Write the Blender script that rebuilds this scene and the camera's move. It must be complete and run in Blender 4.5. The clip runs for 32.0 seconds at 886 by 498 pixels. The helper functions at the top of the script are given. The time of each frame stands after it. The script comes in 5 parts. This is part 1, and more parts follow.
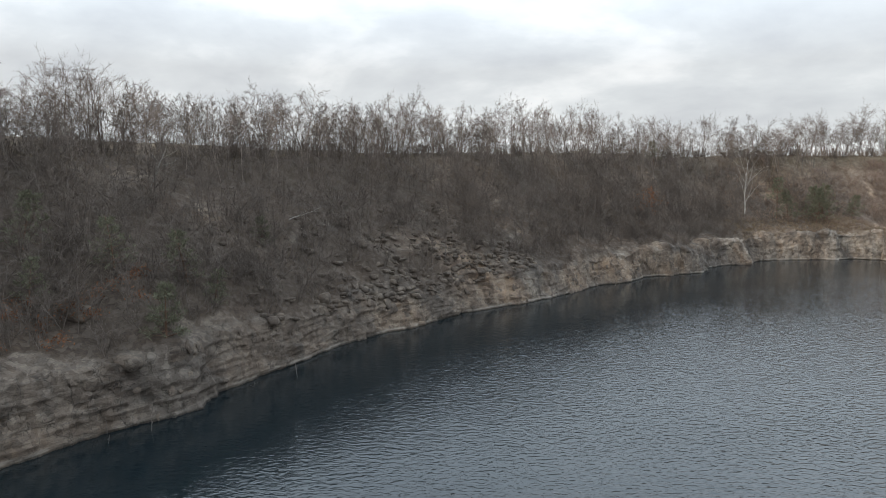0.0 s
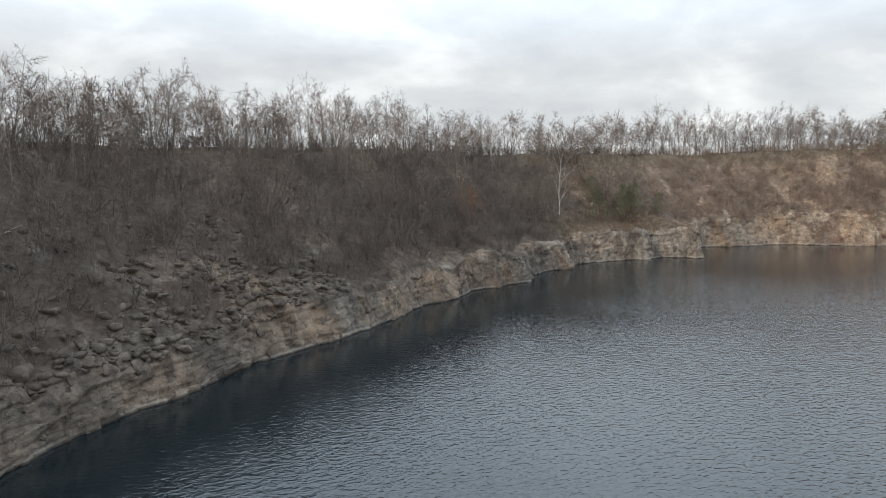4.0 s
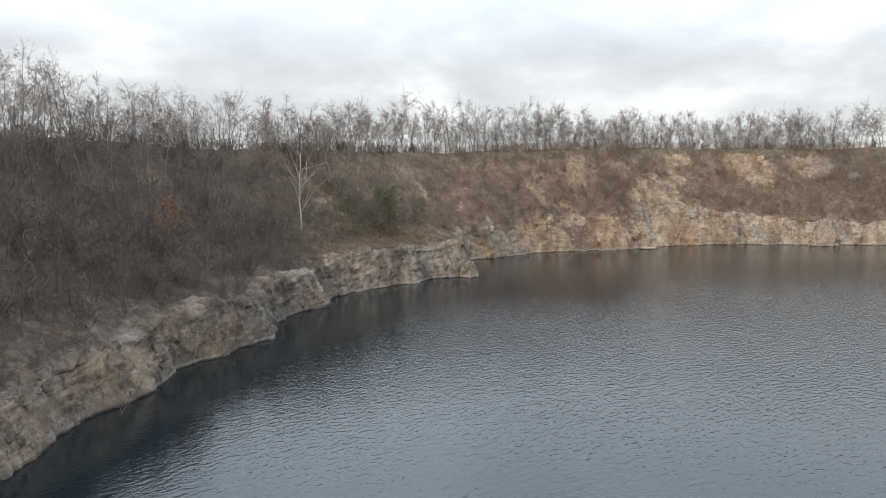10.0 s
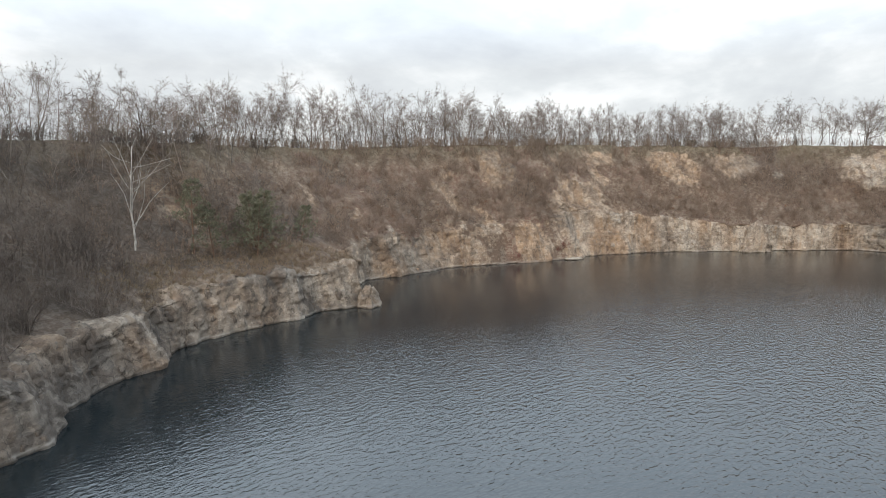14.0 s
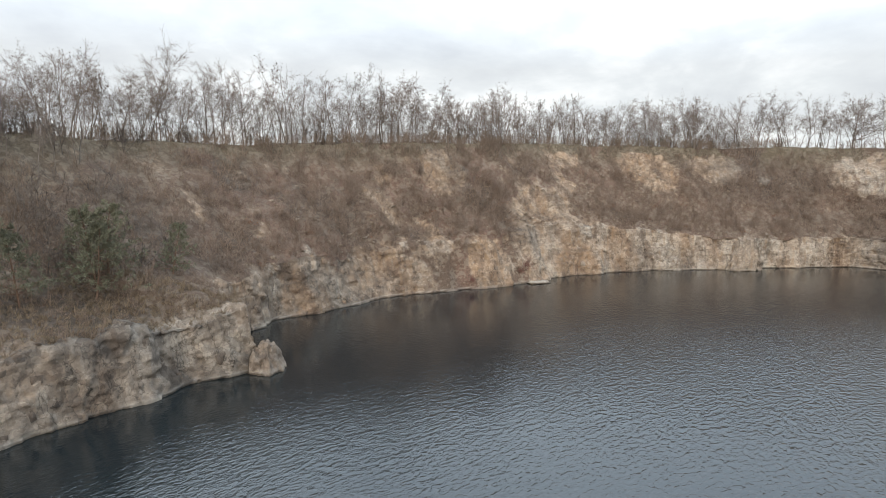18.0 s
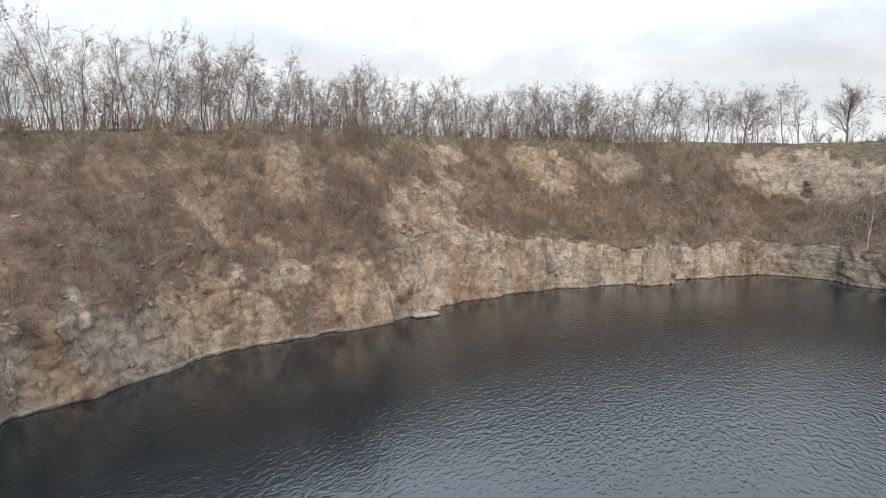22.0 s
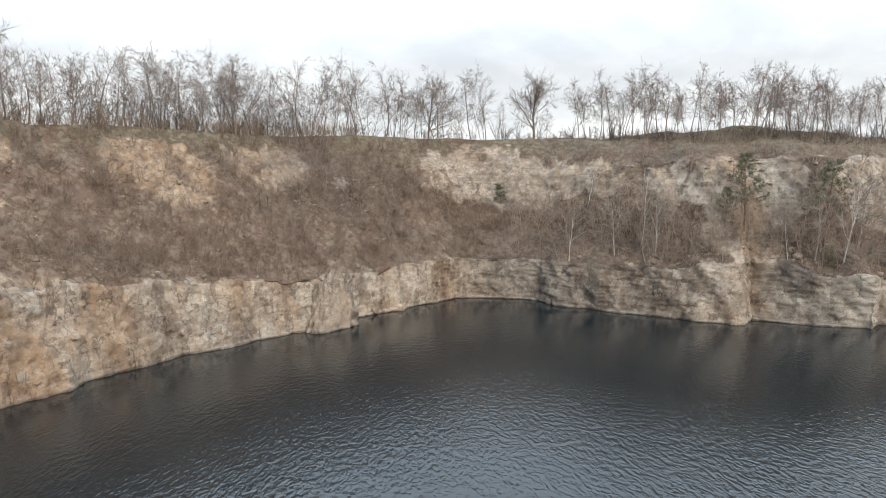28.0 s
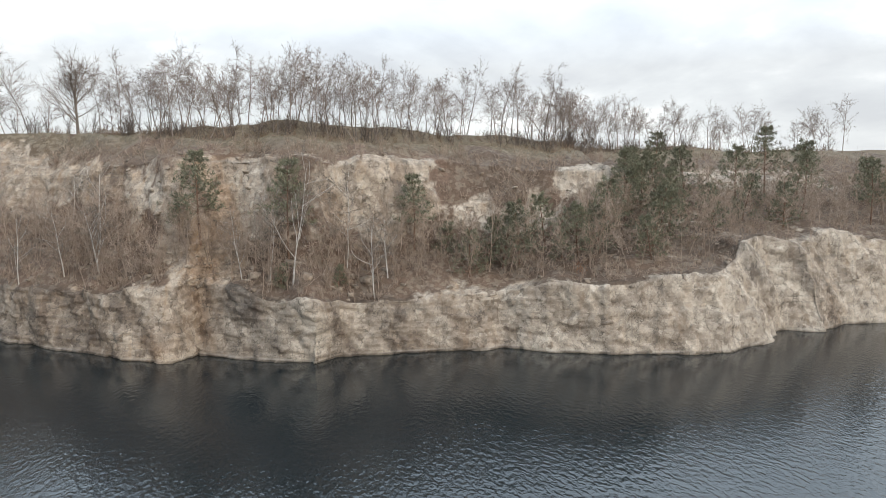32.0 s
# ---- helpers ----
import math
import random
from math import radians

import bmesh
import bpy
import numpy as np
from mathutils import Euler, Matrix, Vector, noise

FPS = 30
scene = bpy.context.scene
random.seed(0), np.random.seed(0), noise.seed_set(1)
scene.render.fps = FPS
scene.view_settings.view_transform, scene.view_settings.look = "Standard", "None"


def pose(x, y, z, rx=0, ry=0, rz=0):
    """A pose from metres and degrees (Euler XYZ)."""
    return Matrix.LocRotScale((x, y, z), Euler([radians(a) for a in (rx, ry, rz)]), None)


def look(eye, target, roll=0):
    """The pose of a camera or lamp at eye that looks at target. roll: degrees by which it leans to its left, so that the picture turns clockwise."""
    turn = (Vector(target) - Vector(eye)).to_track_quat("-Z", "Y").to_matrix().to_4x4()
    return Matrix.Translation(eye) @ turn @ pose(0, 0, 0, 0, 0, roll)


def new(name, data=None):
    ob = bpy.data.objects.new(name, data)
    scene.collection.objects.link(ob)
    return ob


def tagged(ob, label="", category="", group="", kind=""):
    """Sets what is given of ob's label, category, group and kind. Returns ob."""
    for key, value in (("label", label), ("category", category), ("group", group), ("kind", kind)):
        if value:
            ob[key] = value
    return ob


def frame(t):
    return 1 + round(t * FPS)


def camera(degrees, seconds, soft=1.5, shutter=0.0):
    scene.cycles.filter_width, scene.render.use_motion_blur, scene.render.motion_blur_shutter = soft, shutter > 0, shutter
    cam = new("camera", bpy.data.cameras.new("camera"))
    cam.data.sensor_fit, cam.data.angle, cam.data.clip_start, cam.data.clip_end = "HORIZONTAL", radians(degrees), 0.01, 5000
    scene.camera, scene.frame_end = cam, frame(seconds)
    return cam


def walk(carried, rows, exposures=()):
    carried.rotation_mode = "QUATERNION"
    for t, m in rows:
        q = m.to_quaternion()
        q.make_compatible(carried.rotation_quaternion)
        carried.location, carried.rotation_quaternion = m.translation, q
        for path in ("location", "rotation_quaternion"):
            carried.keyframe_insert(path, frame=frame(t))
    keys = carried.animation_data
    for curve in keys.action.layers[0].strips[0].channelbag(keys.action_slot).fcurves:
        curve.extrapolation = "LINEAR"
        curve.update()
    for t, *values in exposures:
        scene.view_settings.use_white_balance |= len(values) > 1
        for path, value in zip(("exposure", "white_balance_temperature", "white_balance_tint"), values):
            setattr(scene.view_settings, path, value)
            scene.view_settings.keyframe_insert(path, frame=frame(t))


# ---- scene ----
cam = camera(66.98, 32.0, soft=0.7)
PATH = [
    # seconds, eye x, y, z, yaw, pitch, roll
    (0.0, -5.91, 3.17, 18.07, -2.75, -6.78, 0.10),
    (0.5, -5.81, 5.59, 18.05, -4.90, -6.80, 0.07),
    (1.0, -5.76, 8.04, 18.07, -7.11, -6.81, 0.05),
    (1.5, -5.57, 10.49, 18.06, -9.26, -6.81, 0.06),
    (2.0, -5.34, 12.91, 17.97, -11.41, -6.84, 0.05),
    (2.5, -5.10, 15.46, 17.88, -13.58, -6.85, 0.06),
    (3.0, -4.89, 18.27, 17.84, -15.86, -6.83, 0.13),
    (3.5, -4.45, 21.01, 17.79, -18.05, -6.83, 0.21),
    (5.5, -1.91, 31.06, 17.92, -27.00, -6.87, 0.13),
    (6.0, -1.02, 33.67, 17.92, -29.25, -6.87, 0.13),
    (6.5, -0.09, 36.31, 17.88, -31.55, -6.87, 0.09),
    (7.0, 1.00, 38.96, 17.80, -33.89, -6.88, 0.10),
    (7.5, 2.23, 41.63, 17.71, -36.27, -6.89, 0.13),
    (8.0, 3.69, 44.40, 17.67, -38.62, -6.85, 0.15),
    (8.5, 5.13, 47.09, 17.60, -40.01, -6.84, 0.13),
    (9.0, 6.69, 49.68, 17.55, -41.01, -6.84, 0.08),
    (9.5, 8.35, 52.40, 17.57, -42.40, -6.84, 0.06),
    (10.0, 10.08, 55.05, 17.61, -44.09, -6.83, 0.10),
    (10.5, 12.01, 57.62, 17.66, -45.74, -6.83, 0.13),
    (11.0, 14.05, 60.00, 17.73, -47.39, -6.83, 0.14),
    (11.5, 16.22, 62.07, 17.78, -48.98, -6.85, 0.10),
    (12.0, 18.36, 64.00, 17.79, -50.56, -6.86, 0.08),
    (12.5, 20.57, 66.03, 17.76, -51.65, -6.86, 0.07),
    (13.0, 22.71, 68.12, 17.69, -52.22, -6.87, 0.05),
    (13.5, 24.94, 70.18, 17.57, -52.67, -6.90, 0.04),
    (14.0, 27.33, 72.27, 17.52, -53.09, -6.90, 0.01),
    (14.5, 29.83, 74.33, 17.54, -53.50, -6.91, -0.04),
    (16.5, 40.01, 81.39, 17.82, -55.29, -6.91, -0.21),
    (17.0, 42.71, 83.15, 17.87, -56.03, -6.91, -0.25),
    (17.5, 45.35, 84.95, 17.92, -56.96, -6.90, -0.34),
    (18.0, 48.19, 86.80, 17.91, -58.11, -6.90, -0.42),
    (18.5, 51.12, 88.79, 17.89, -59.56, -6.88, -0.42),
    (19.0, 53.95, 90.76, 17.77, -61.02, -6.89, -0.38),
    (19.5, 56.65, 92.64, 17.72, -62.47, -6.89, -0.36),
    (20.0, 59.40, 94.41, 17.71, -63.85, -6.86, -0.36),
    (20.5, 62.19, 96.13, 17.68, -65.41, -6.86, -0.32),
    (21.0, 65.02, 97.68, 17.64, -67.01, -6.88, -0.30),
    (21.5, 68.02, 99.26, 17.67, -68.73, -6.89, -0.29),
    (22.0, 70.96, 100.61, 17.65, -70.42, -6.90, -0.26),
    (22.5, 73.93, 101.83, 17.56, -72.20, -6.93, -0.25),
    (23.0, 76.90, 103.12, 17.55, -74.32, -6.92, -0.28),
    (23.5, 79.89, 104.46, 17.49, -76.54, -6.91, -0.25),
    (24.0, 82.99, 105.74, 17.45, -78.83, -6.90, -0.17),
    (24.5, 86.09, 106.72, 17.44, -81.04, -6.89, -0.13),
    (26.5, 97.02, 107.68, 17.66, -89.52, -6.87, -0.10),
    (27.0, 99.51, 106.02, 17.69, -91.78, -6.85, 0.01),
    (27.5, 101.76, 103.06, 17.69, -93.94, -6.82, 0.08),
    (28.0, 103.47, 99.24, 17.77, -96.13, -6.79, 0.09),
    (28.5, 104.98, 94.36, 17.78, -97.68, -6.80, 0.08),
    (29.0, 106.38, 88.87, 17.80, -97.84, -6.80, 0.10),
    (29.5, 107.42, 82.91, 17.82, -97.88, -6.79, 0.02),
    (30.0, 108.19, 76.50, 17.81, -98.06, -6.82, -0.01),
    (30.5, 108.82, 69.47, 17.87, -99.71, -6.82, -0.07),
    (31.0, 109.27, 62.42, 17.87, -101.46, -6.82, -0.11),
    (31.5, 109.62, 55.26, 17.91, -103.08, -6.83, -0.10),
    (32.0, 109.72, 47.89, 17.92, -104.66, -6.84, -0.03),
]
walk(cam, [(t, pose(x, y, z, 90 + pitch, roll, yaw)) for t, x, y, z, yaw, pitch, roll in PATH],
     [(0.0, -0.14), (8.0, -0.05), (13.0, -0.02), (20.0, 0.05), (24.0, 0.10), (27.0, 0.15), (30.0, 0.18), (32.0, 0.09)])

# ---- sky and sun: a bright overcast afternoon ----
SUN_AZ, SUN_EL = radians(200), radians(25)       # azimuth of the light's source, from +x towards +y


def make_sky():
    w = bpy.data.worlds.new("sky")
    scene.world = w
    w.use_nodes = True
    nt = w.node_tree
    nt.nodes.clear()
    N, L = nt.nodes.new, nt.links.new
    out, bg = N("ShaderNodeOutputWorld"), N("ShaderNodeBackground")
    tc, sep, com = N("ShaderNodeTexCoord"), N("ShaderNodeSeparateXYZ"), N("ShaderNodeCombineXYZ")
    L(tc.outputs["Generated"], sep.inputs[0])
    up = N("ShaderNodeMath"); up.operation = "MAXIMUM"; up.inputs[1].default_value = 0.0
    L(sep.outputs[2], up.inputs[0])
    lift = N("ShaderNodeMath"); lift.operation = "ADD"; lift.inputs[1].default_value = 0.30
    L(up.outputs[0], lift.inputs[0])
    for n in range(2):
        dv = N("ShaderNodeMath"); dv.operation = "DIVIDE"
        L(sep.outputs[n], dv.inputs[0]); L(lift.outputs[0], dv.inputs[1]); L(dv.outputs[0], com.inputs[n])
    big, small = N("ShaderNodeTexNoise"), N("ShaderNodeTexNoise")
    for node, scale, detail, rough in ((big, 1.3, 7.0, 0.52), (small, 4.0, 5.0, 0.55)):
        node.inputs["Scale"].default_value, node.inputs["Detail"].default_value = scale, detail
        node.inputs["Roughness"].default_value = rough
        L(com.outputs[0], node.inputs["Vector"])
    big.inputs["Distortion"].default_value = 0.5
    mixn = N("ShaderNodeMix"); mixn.inputs[0].default_value = 0.3
    L(big.outputs["Fac"], mixn.inputs[2]); L(small.outputs["Fac"], mixn.inputs[3])
    ramp = N("ShaderNodeValToRGB")
    e = ramp.color_ramp.elements
    e[0].position, e[0].color = 0.36, (1.20, 1.21, 1.21, 1)
    e[1].position, e[1].color = 0.64, (0.74, 0.765, 0.80, 1)
    m = e.new(0.50); m.color = (0.89, 0.92, 0.94, 1)
    L(mixn.outputs[0], ramp.inputs[0])
    sky = N("ShaderNodeTexSky")
    sky.sky_type, sky.sun_disc, sky.sun_elevation, sky.sun_rotation = "NISHITA", False, SUN_EL, math.pi / 2 - SUN_AZ
    dim = N("ShaderNodeVectorMath"); dim.operation = "SCALE"; dim.inputs["Scale"].default_value = 0.08
    L(sky.outputs[0], dim.inputs[0])
    both = N("ShaderNodeMix"); both.data_type = "RGBA"; both.inputs[0].default_value = 0.9
    L(dim.outputs[0], both.inputs[6]); L(ramp.outputs[0], both.inputs[7])
    # an overcast sky is brighter overhead than at the horizon
    over = N("ShaderNodeMapRange")
    for key, value in (("From Min", 0.14), ("From Max", 0.52), ("To Min", 0.0), ("To Max", 1.0)):
        over.inputs[key].default_value = value
    L(up.outputs[0], over.inputs["Value"])
    high = N("ShaderNodeMix"); high.data_type = "RGBA"
    high.inputs[6].default_value, high.inputs[7].default_value = (0.98, 0.98, 0.98, 1), (1.86, 2.12, 2.36, 1)
    L(over.outputs[0], high.inputs[0])
    lit = N("ShaderNodeMix"); lit.data_type = "RGBA"; lit.blend_type = "MULTIPLY"; lit.inputs[0].default_value = 1.0
    L(both.outputs[2], lit.inputs[6]); L(high.outputs[2], lit.inputs[7])
    # the upper sky is brightened towards the north-east, added to lighten the lake's reflections
    side = N("ShaderNodeVectorMath"); side.operation = "DOT_PRODUCT"; side.inputs[1].default_value = (0.75, 0.66, 0.0)
    L(tc.outputs["Generated"], side.inputs[0])
    thin = N("ShaderNodeMath"); thin.operation = "MULTIPLY_ADD"; thin.inputs[1].default_value, thin.inputs[2].default_value = 0.2, 1.0
    L(side.outputs["Value"], thin.inputs[0])
    uneven = N("ShaderNodeMix"); uneven.data_type = "RGBA"; L(over.outputs[0], uneven.inputs[0])
    uneven.inputs[6].default_value = (1, 1, 1, 1); L(thin.outputs[0], uneven.inputs[7])
    deck = N("ShaderNodeMix"); deck.data_type = "RGBA"; deck.blend_type = "MULTIPLY"; deck.inputs[0].default_value = 1.0
    L(lit.outputs[2], deck.inputs[6]); L(uneven.outputs[2], deck.inputs[7])
    L(deck.outputs[2], bg.inputs[0]); L(bg.outputs[0], out.inputs[0])
    bg.inputs[1].default_value = 1.0


make_sky()
sun = new("sun", bpy.data.lights.new("sun", "SUN"))
sun.data.energy, sun.data.angle, sun.data.color = 2.2, radians(18), (1.0, 0.885, 0.735)
sun.matrix_world = look((0, 0, 90), (-math.cos(SUN_AZ) * 90, -math.sin(SUN_AZ) * 90, 90 - 90 * math.tan(SUN_EL)))

# ---- noise on arrays ----
def hashed(i, j, k, seed):
    h = (i.astype(np.int64) * 374761393 + j.astype(np.int64) * 668265263 + k.astype(np.int64) * 2147483647 + seed * 974711) & 0xFFFFFFFF
    h = ((h ^ (h >> 13)) * 1274126177) & 0xFFFFFFFF
    h = ((h ^ (h >> 16)) * 2246822519) & 0xFFFFFFFF
    return ((h ^ (h >> 15)) & 0xFFFFFF) / float(0x1000000)


def vnoise(p, seed=0):
    """Smooth noise, 0 to 1, at rows of points."""
    f = np.floor(p)
    u = p - f
    u = u * u * (3 - 2 * u)
    out = 0
    for a in (0, 1):
        for b in (0, 1):
            for c in (0, 1):
                w = (u[:, 0] if a else 1 - u[:, 0]) * (u[:, 1] if b else 1 - u[:, 1]) * (u[:, 2] if c else 1 - u[:, 2])
                out = out + w * hashed(f[:, 0] + a, f[:, 1] + b, f[:, 2] + c, seed)
    return out


def fbm(p, octaves=4, seed=0):
    total, amp, norm = 0, 1.0, 0
    for n in range(octaves):
        total, norm = total + amp * vnoise(p * 2.03**n, seed + n), norm + amp
        amp *= 0.5
    return total / norm


def blocks(p, seed=0):
    """Broken rock: each cell has a level and a slant of its own. Returns relief (-1 to 1) the distance to the next joint and a number of its own."""
    f = np.floor(p)
    near, second, relief, own = np.full(len(p), 9.0), np.full(len(p), 9.0), np.zeros(len(p)), np.zeros(len(p))
    for a in (-1, 0, 1):
        for b in (-1, 0, 1):
            for c in (-1, 0, 1):
                i, j, k = f[:, 0] + a, f[:, 1] + b, f[:, 2] + c
                h = [hashed(i, j, k, seed + 11 * n) for n in range(4)]
                off = np.stack([p[:, 0] - i - h[0], p[:, 1] - j - h[1], p[:, 2] - k - h[2]], 1)
                d = (off**2).sum(1)
                mine = (h[3] * 2 - 1) * 0.55 + (off[:, 0] * (h[1] - 0.5) + off[:, 1] * (h[2] - 0.5) + off[:, 2] * (h[0] - 0.5)) * 2.6
                first = d < near
                second = np.where(first, near, np.minimum(second, d))
                relief = np.where(first, mine, relief)
                own = np.where(first, h[2], own)
                near = np.where(first, d, near)
    return relief, np.sqrt(second) - np.sqrt(near), own


def pleats(run_at, level, spacing, tall, seed=0):
    """Folded rock: flat facets between upright creases. Returns relief (-1 to 1) and a number of the facet's own."""
    k = np.floor(level / tall)
    u = level / tall - k
    out, own = 0, 0
    for a in (0, 1):
        i = np.floor(run_at / spacing)
        at = [(i + n + 0.15 + 0.7 * hashed(i + n, k + a, k * 0, seed)) * spacing for n in (-1, 0, 1)]
        v = [hashed(i + n, k + a, k * 0, seed + 5) * 2 - 1 for n in (-1, 0, 1)]
        first = run_at < at[1]
        p0, p1 = np.where(first, at[0], at[1]), np.where(first, at[1], at[2])
        v0, v1 = np.where(first, v[0], v[1]), np.where(first, v[1], v[2])
        w = u if a else 1 - u
        out = out + w * (v0 + (v1 - v0) * np.clip((run_at - p0) / (p1 - p0), 0, 1))
        own = own + w * hashed(np.where(first, i - 1, i), k + a, k * 0, seed + 9)
    return out, own


# ---- materials ----
def shader(name):
    m = bpy.data.materials.new(name)
    m.use_nodes = True
    nt = m.node_tree
    return m, nt, nt.nodes["Principled BSDF"]


class Net:
    """Short ways to add nodes."""

    def __init__(self, nt):
        self.nt = nt

    def node(self, kind, **inputs):
        n = self.nt.nodes.new("ShaderNode" + kind)
        for key, value in inputs.items():
            self.put(n.inputs[key.replace("_", " ")], value)
        return n

    def put(self, socket, value):
        if isinstance(value, bpy.types.NodeSocket):
            self.nt.links.new(value, socket)
        else:
            socket.default_value = value

    def place(self, scale=(1, 1, 1)):
        g = self.nt.nodes.new("ShaderNodeNewGeometry")
        m = self.node("Mapping", Vector=g.outputs["Position"], Scale=scale)
        return m.outputs[0]

    def noise(self, vec, scale, detail=4.0, rough=0.55, distort=0.0):
        return self.node("TexNoise", Vector=vec, Scale=scale, Detail=detail, Roughness=rough, Distortion=distort).outputs["Fac"]

    def ramp(self, fac, *stops):
        n = self.node("ValToRGB", Fac=fac)
        e = n.color_ramp.elements
        while len(e) < len(stops):
            e.new(0.5)
        for el, (pos, col) in zip(e, stops):
            el.position = pos
            el.color = (*col, 1) if isinstance(col, tuple) else (col, col, col, 1)
        return n.outputs[0]

    def mix(self, fac, a, b, blend="MIX"):
        n = self.nt.nodes.new("ShaderNodeMix")
        n.data_type, n.blend_type = "RGBA", blend
        for socket, value in ((n.inputs[0], fac), (n.inputs[6], a), (n.inputs[7], b)):
            self.put(socket, (*value, 1) if isinstance(value, tuple) and len(value) == 3 else value)
        return n.outputs[2]

    def math(self, op, a, b=0.0):
        n = self.nt.nodes.new("ShaderNodeMath")
        n.operation, n.use_clamp = op, False
        self.put(n.inputs[0], a)
        self.put(n.inputs[1], b)
        return n.outputs[0]

    def attr(self, name):
        n = self.nt.nodes.new("ShaderNodeAttribute")
        n.attribute_name = name
        return n.outputs["Fac"]


def rock_material():
    """Quarry rock and the soil on it. Attributes: rock (bare), warm (ochre), pale (fresh light rock), grass, litter."""
    m, nt, b = shader("quarry_rock")
    q = Net(nt)
    p = q.place()
    mid = q.noise(p, 0.55, 6, 0.62, 0.3)
    fine = q.noise(p, 3.6, 6, 0.7)
    streak = q.noise(q.place((1, 1, 0.14)), 1.0, 5, 0.6, 0.5)
    bed = q.noise(q.place((0.10, 0.10, 1.7)), 1.2, 4, 0.6, 0.5)
    g2 = nt.nodes.new("ShaderNodeNewGeometry")
    tall = q.node("Mapping", Vector=g2.outputs["Position"], Rotation=(0.12, 0.1, 0.6), Scale=(0.62, 0.62, 0.42)).outputs[0]
    cell = q.node("TexVoronoi", Vector=tall, Scale=1.0)
    cell.distance = "CHEBYCHEV"
    cell.inputs["Randomness"].default_value = 0.9
    tone = q.node("SeparateColor", Color=cell.outputs["Color"]).outputs[0]
    small = q.node("TexVoronoi", Vector=q.place((1.5, 1.5, 1.9)), Scale=1.3)
    small.distance = "MANHATTAN"
    tone2 = q.node("SeparateColor", Color=small.outputs["Color"]).outputs[0]

    bend = q.node("TexNoise", Vector=p, Scale=0.9, Detail=3.0)
    shift = q.node("VectorMath")
    shift.operation = "MULTIPLY_ADD"
    q.put(shift.inputs[0], bend.outputs["Color"])
    shift.inputs[1].default_value = (0.8, 0.8, 0.8)
    q.put(shift.inputs[2], tall)

    def crack(scale, width, lo, hi):
        v = q.node("TexVoronoi", Vector=shift.outputs[0], Scale=scale)
        v.feature = "DISTANCE_TO_EDGE"
        return q.math("MULTIPLY", q.ramp(v.outputs["Distance"], (0.0, 1.0), (width, 0.0)), q.ramp(streak, (lo, 1.0), (hi, 0.0)))

    cracks = crack(0.75, 0.017, 0.46, 0.60)
    hair = q.math("MULTIPLY", crack(2.1, 0.035, 0.44, 0.58), 0.8)
    base = q.math("ADD", q.math("MULTIPLY", mid, 0.56), q.math("ADD", q.math("MULTIPLY", tone, 0.22), q.math("MULTIPLY", tone2, 0.22)))
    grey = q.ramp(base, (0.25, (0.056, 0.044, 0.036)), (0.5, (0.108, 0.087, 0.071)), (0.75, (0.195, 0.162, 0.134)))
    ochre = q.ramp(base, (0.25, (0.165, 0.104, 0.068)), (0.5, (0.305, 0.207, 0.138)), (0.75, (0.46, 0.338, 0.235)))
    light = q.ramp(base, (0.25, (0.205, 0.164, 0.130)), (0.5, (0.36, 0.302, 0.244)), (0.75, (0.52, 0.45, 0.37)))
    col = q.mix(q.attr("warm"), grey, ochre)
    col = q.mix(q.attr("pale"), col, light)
    rust = q.ramp(streak, (0.52, 0.0), (0.72, 1.0))
    col = q.mix(q.math("MULTIPLY", q.math("MULTIPLY", rust, q.attr("warm")), 0.6), col, (0.30, 0.18, 0.09))
    dark = q.ramp(streak, (0.3, 1.0), (0.45, 0.0))
    col = q.mix(q.math("MULTIPLY", dark, 0.4), col, (0.09, 0.082, 0.073))
    col = q.mix(q.math("MULTIPLY", q.ramp(bed, (0.36, 1.0), (0.44, 0.0)), 0.22), col, (0.11, 0.10, 0.09))
    col = q.mix(q.math("MULTIPLY", q.math("MAXIMUM", cracks, hair), 0.65), col, (0.040, 0.034, 0.029))
    grit = q.noise(p, 9.0, 3, 0.6)
    col = q.mix(0.8, col, q.ramp(q.math("ADD", q.math("MULTIPLY", fine, 0.6), q.math("MULTIPLY", grit, 0.4)), (0.30, 0.58), (0.68, 1.14)), "MULTIPLY")
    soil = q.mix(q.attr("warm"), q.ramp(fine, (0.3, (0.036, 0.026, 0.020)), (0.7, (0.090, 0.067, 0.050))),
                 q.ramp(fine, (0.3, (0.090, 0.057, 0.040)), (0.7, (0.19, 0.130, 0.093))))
    soil = q.mix(q.attr("litter"), soil, q.ramp(fine, (0.3, (0.100, 0.060, 0.044)), (0.7, (0.22, 0.140, 0.102))))
    grass = q.ramp(fine, (0.3, (0.078, 0.060, 0.040)), (0.7, (0.165, 0.130, 0.088)))
    soil = q.mix(q.attr("grass"), soil, grass)
    gravel = q.ramp(tone2, (0.62, 0.0), (0.72, 1.0))
    soil = q.mix(q.math("MULTIPLY", gravel, 0.35), soil, q.mix(q.attr("warm"), (0.14, 0.115, 0.095), (0.30, 0.25, 0.19)))
    edge = q.math("ADD", q.attr("rock"), q.math("MULTIPLY", q.math("SUBTRACT", mid, 0.5), 1.3))
    bare = q.ramp(edge, (0.40, 0.0), (0.60, 1.0))
    col = q.mix(bare, soil, col)
    col = q.mix(q.attr("wet"), col, q.mix(1.0, col, (0.32, 0.30, 0.27), "MULTIPLY"))
    col = q.mix(q.math("MULTIPLY", q.attr("scale"), 0.42), col, (0.40, 0.36, 0.31))
    q.put(b.inputs["Base Color"], col)
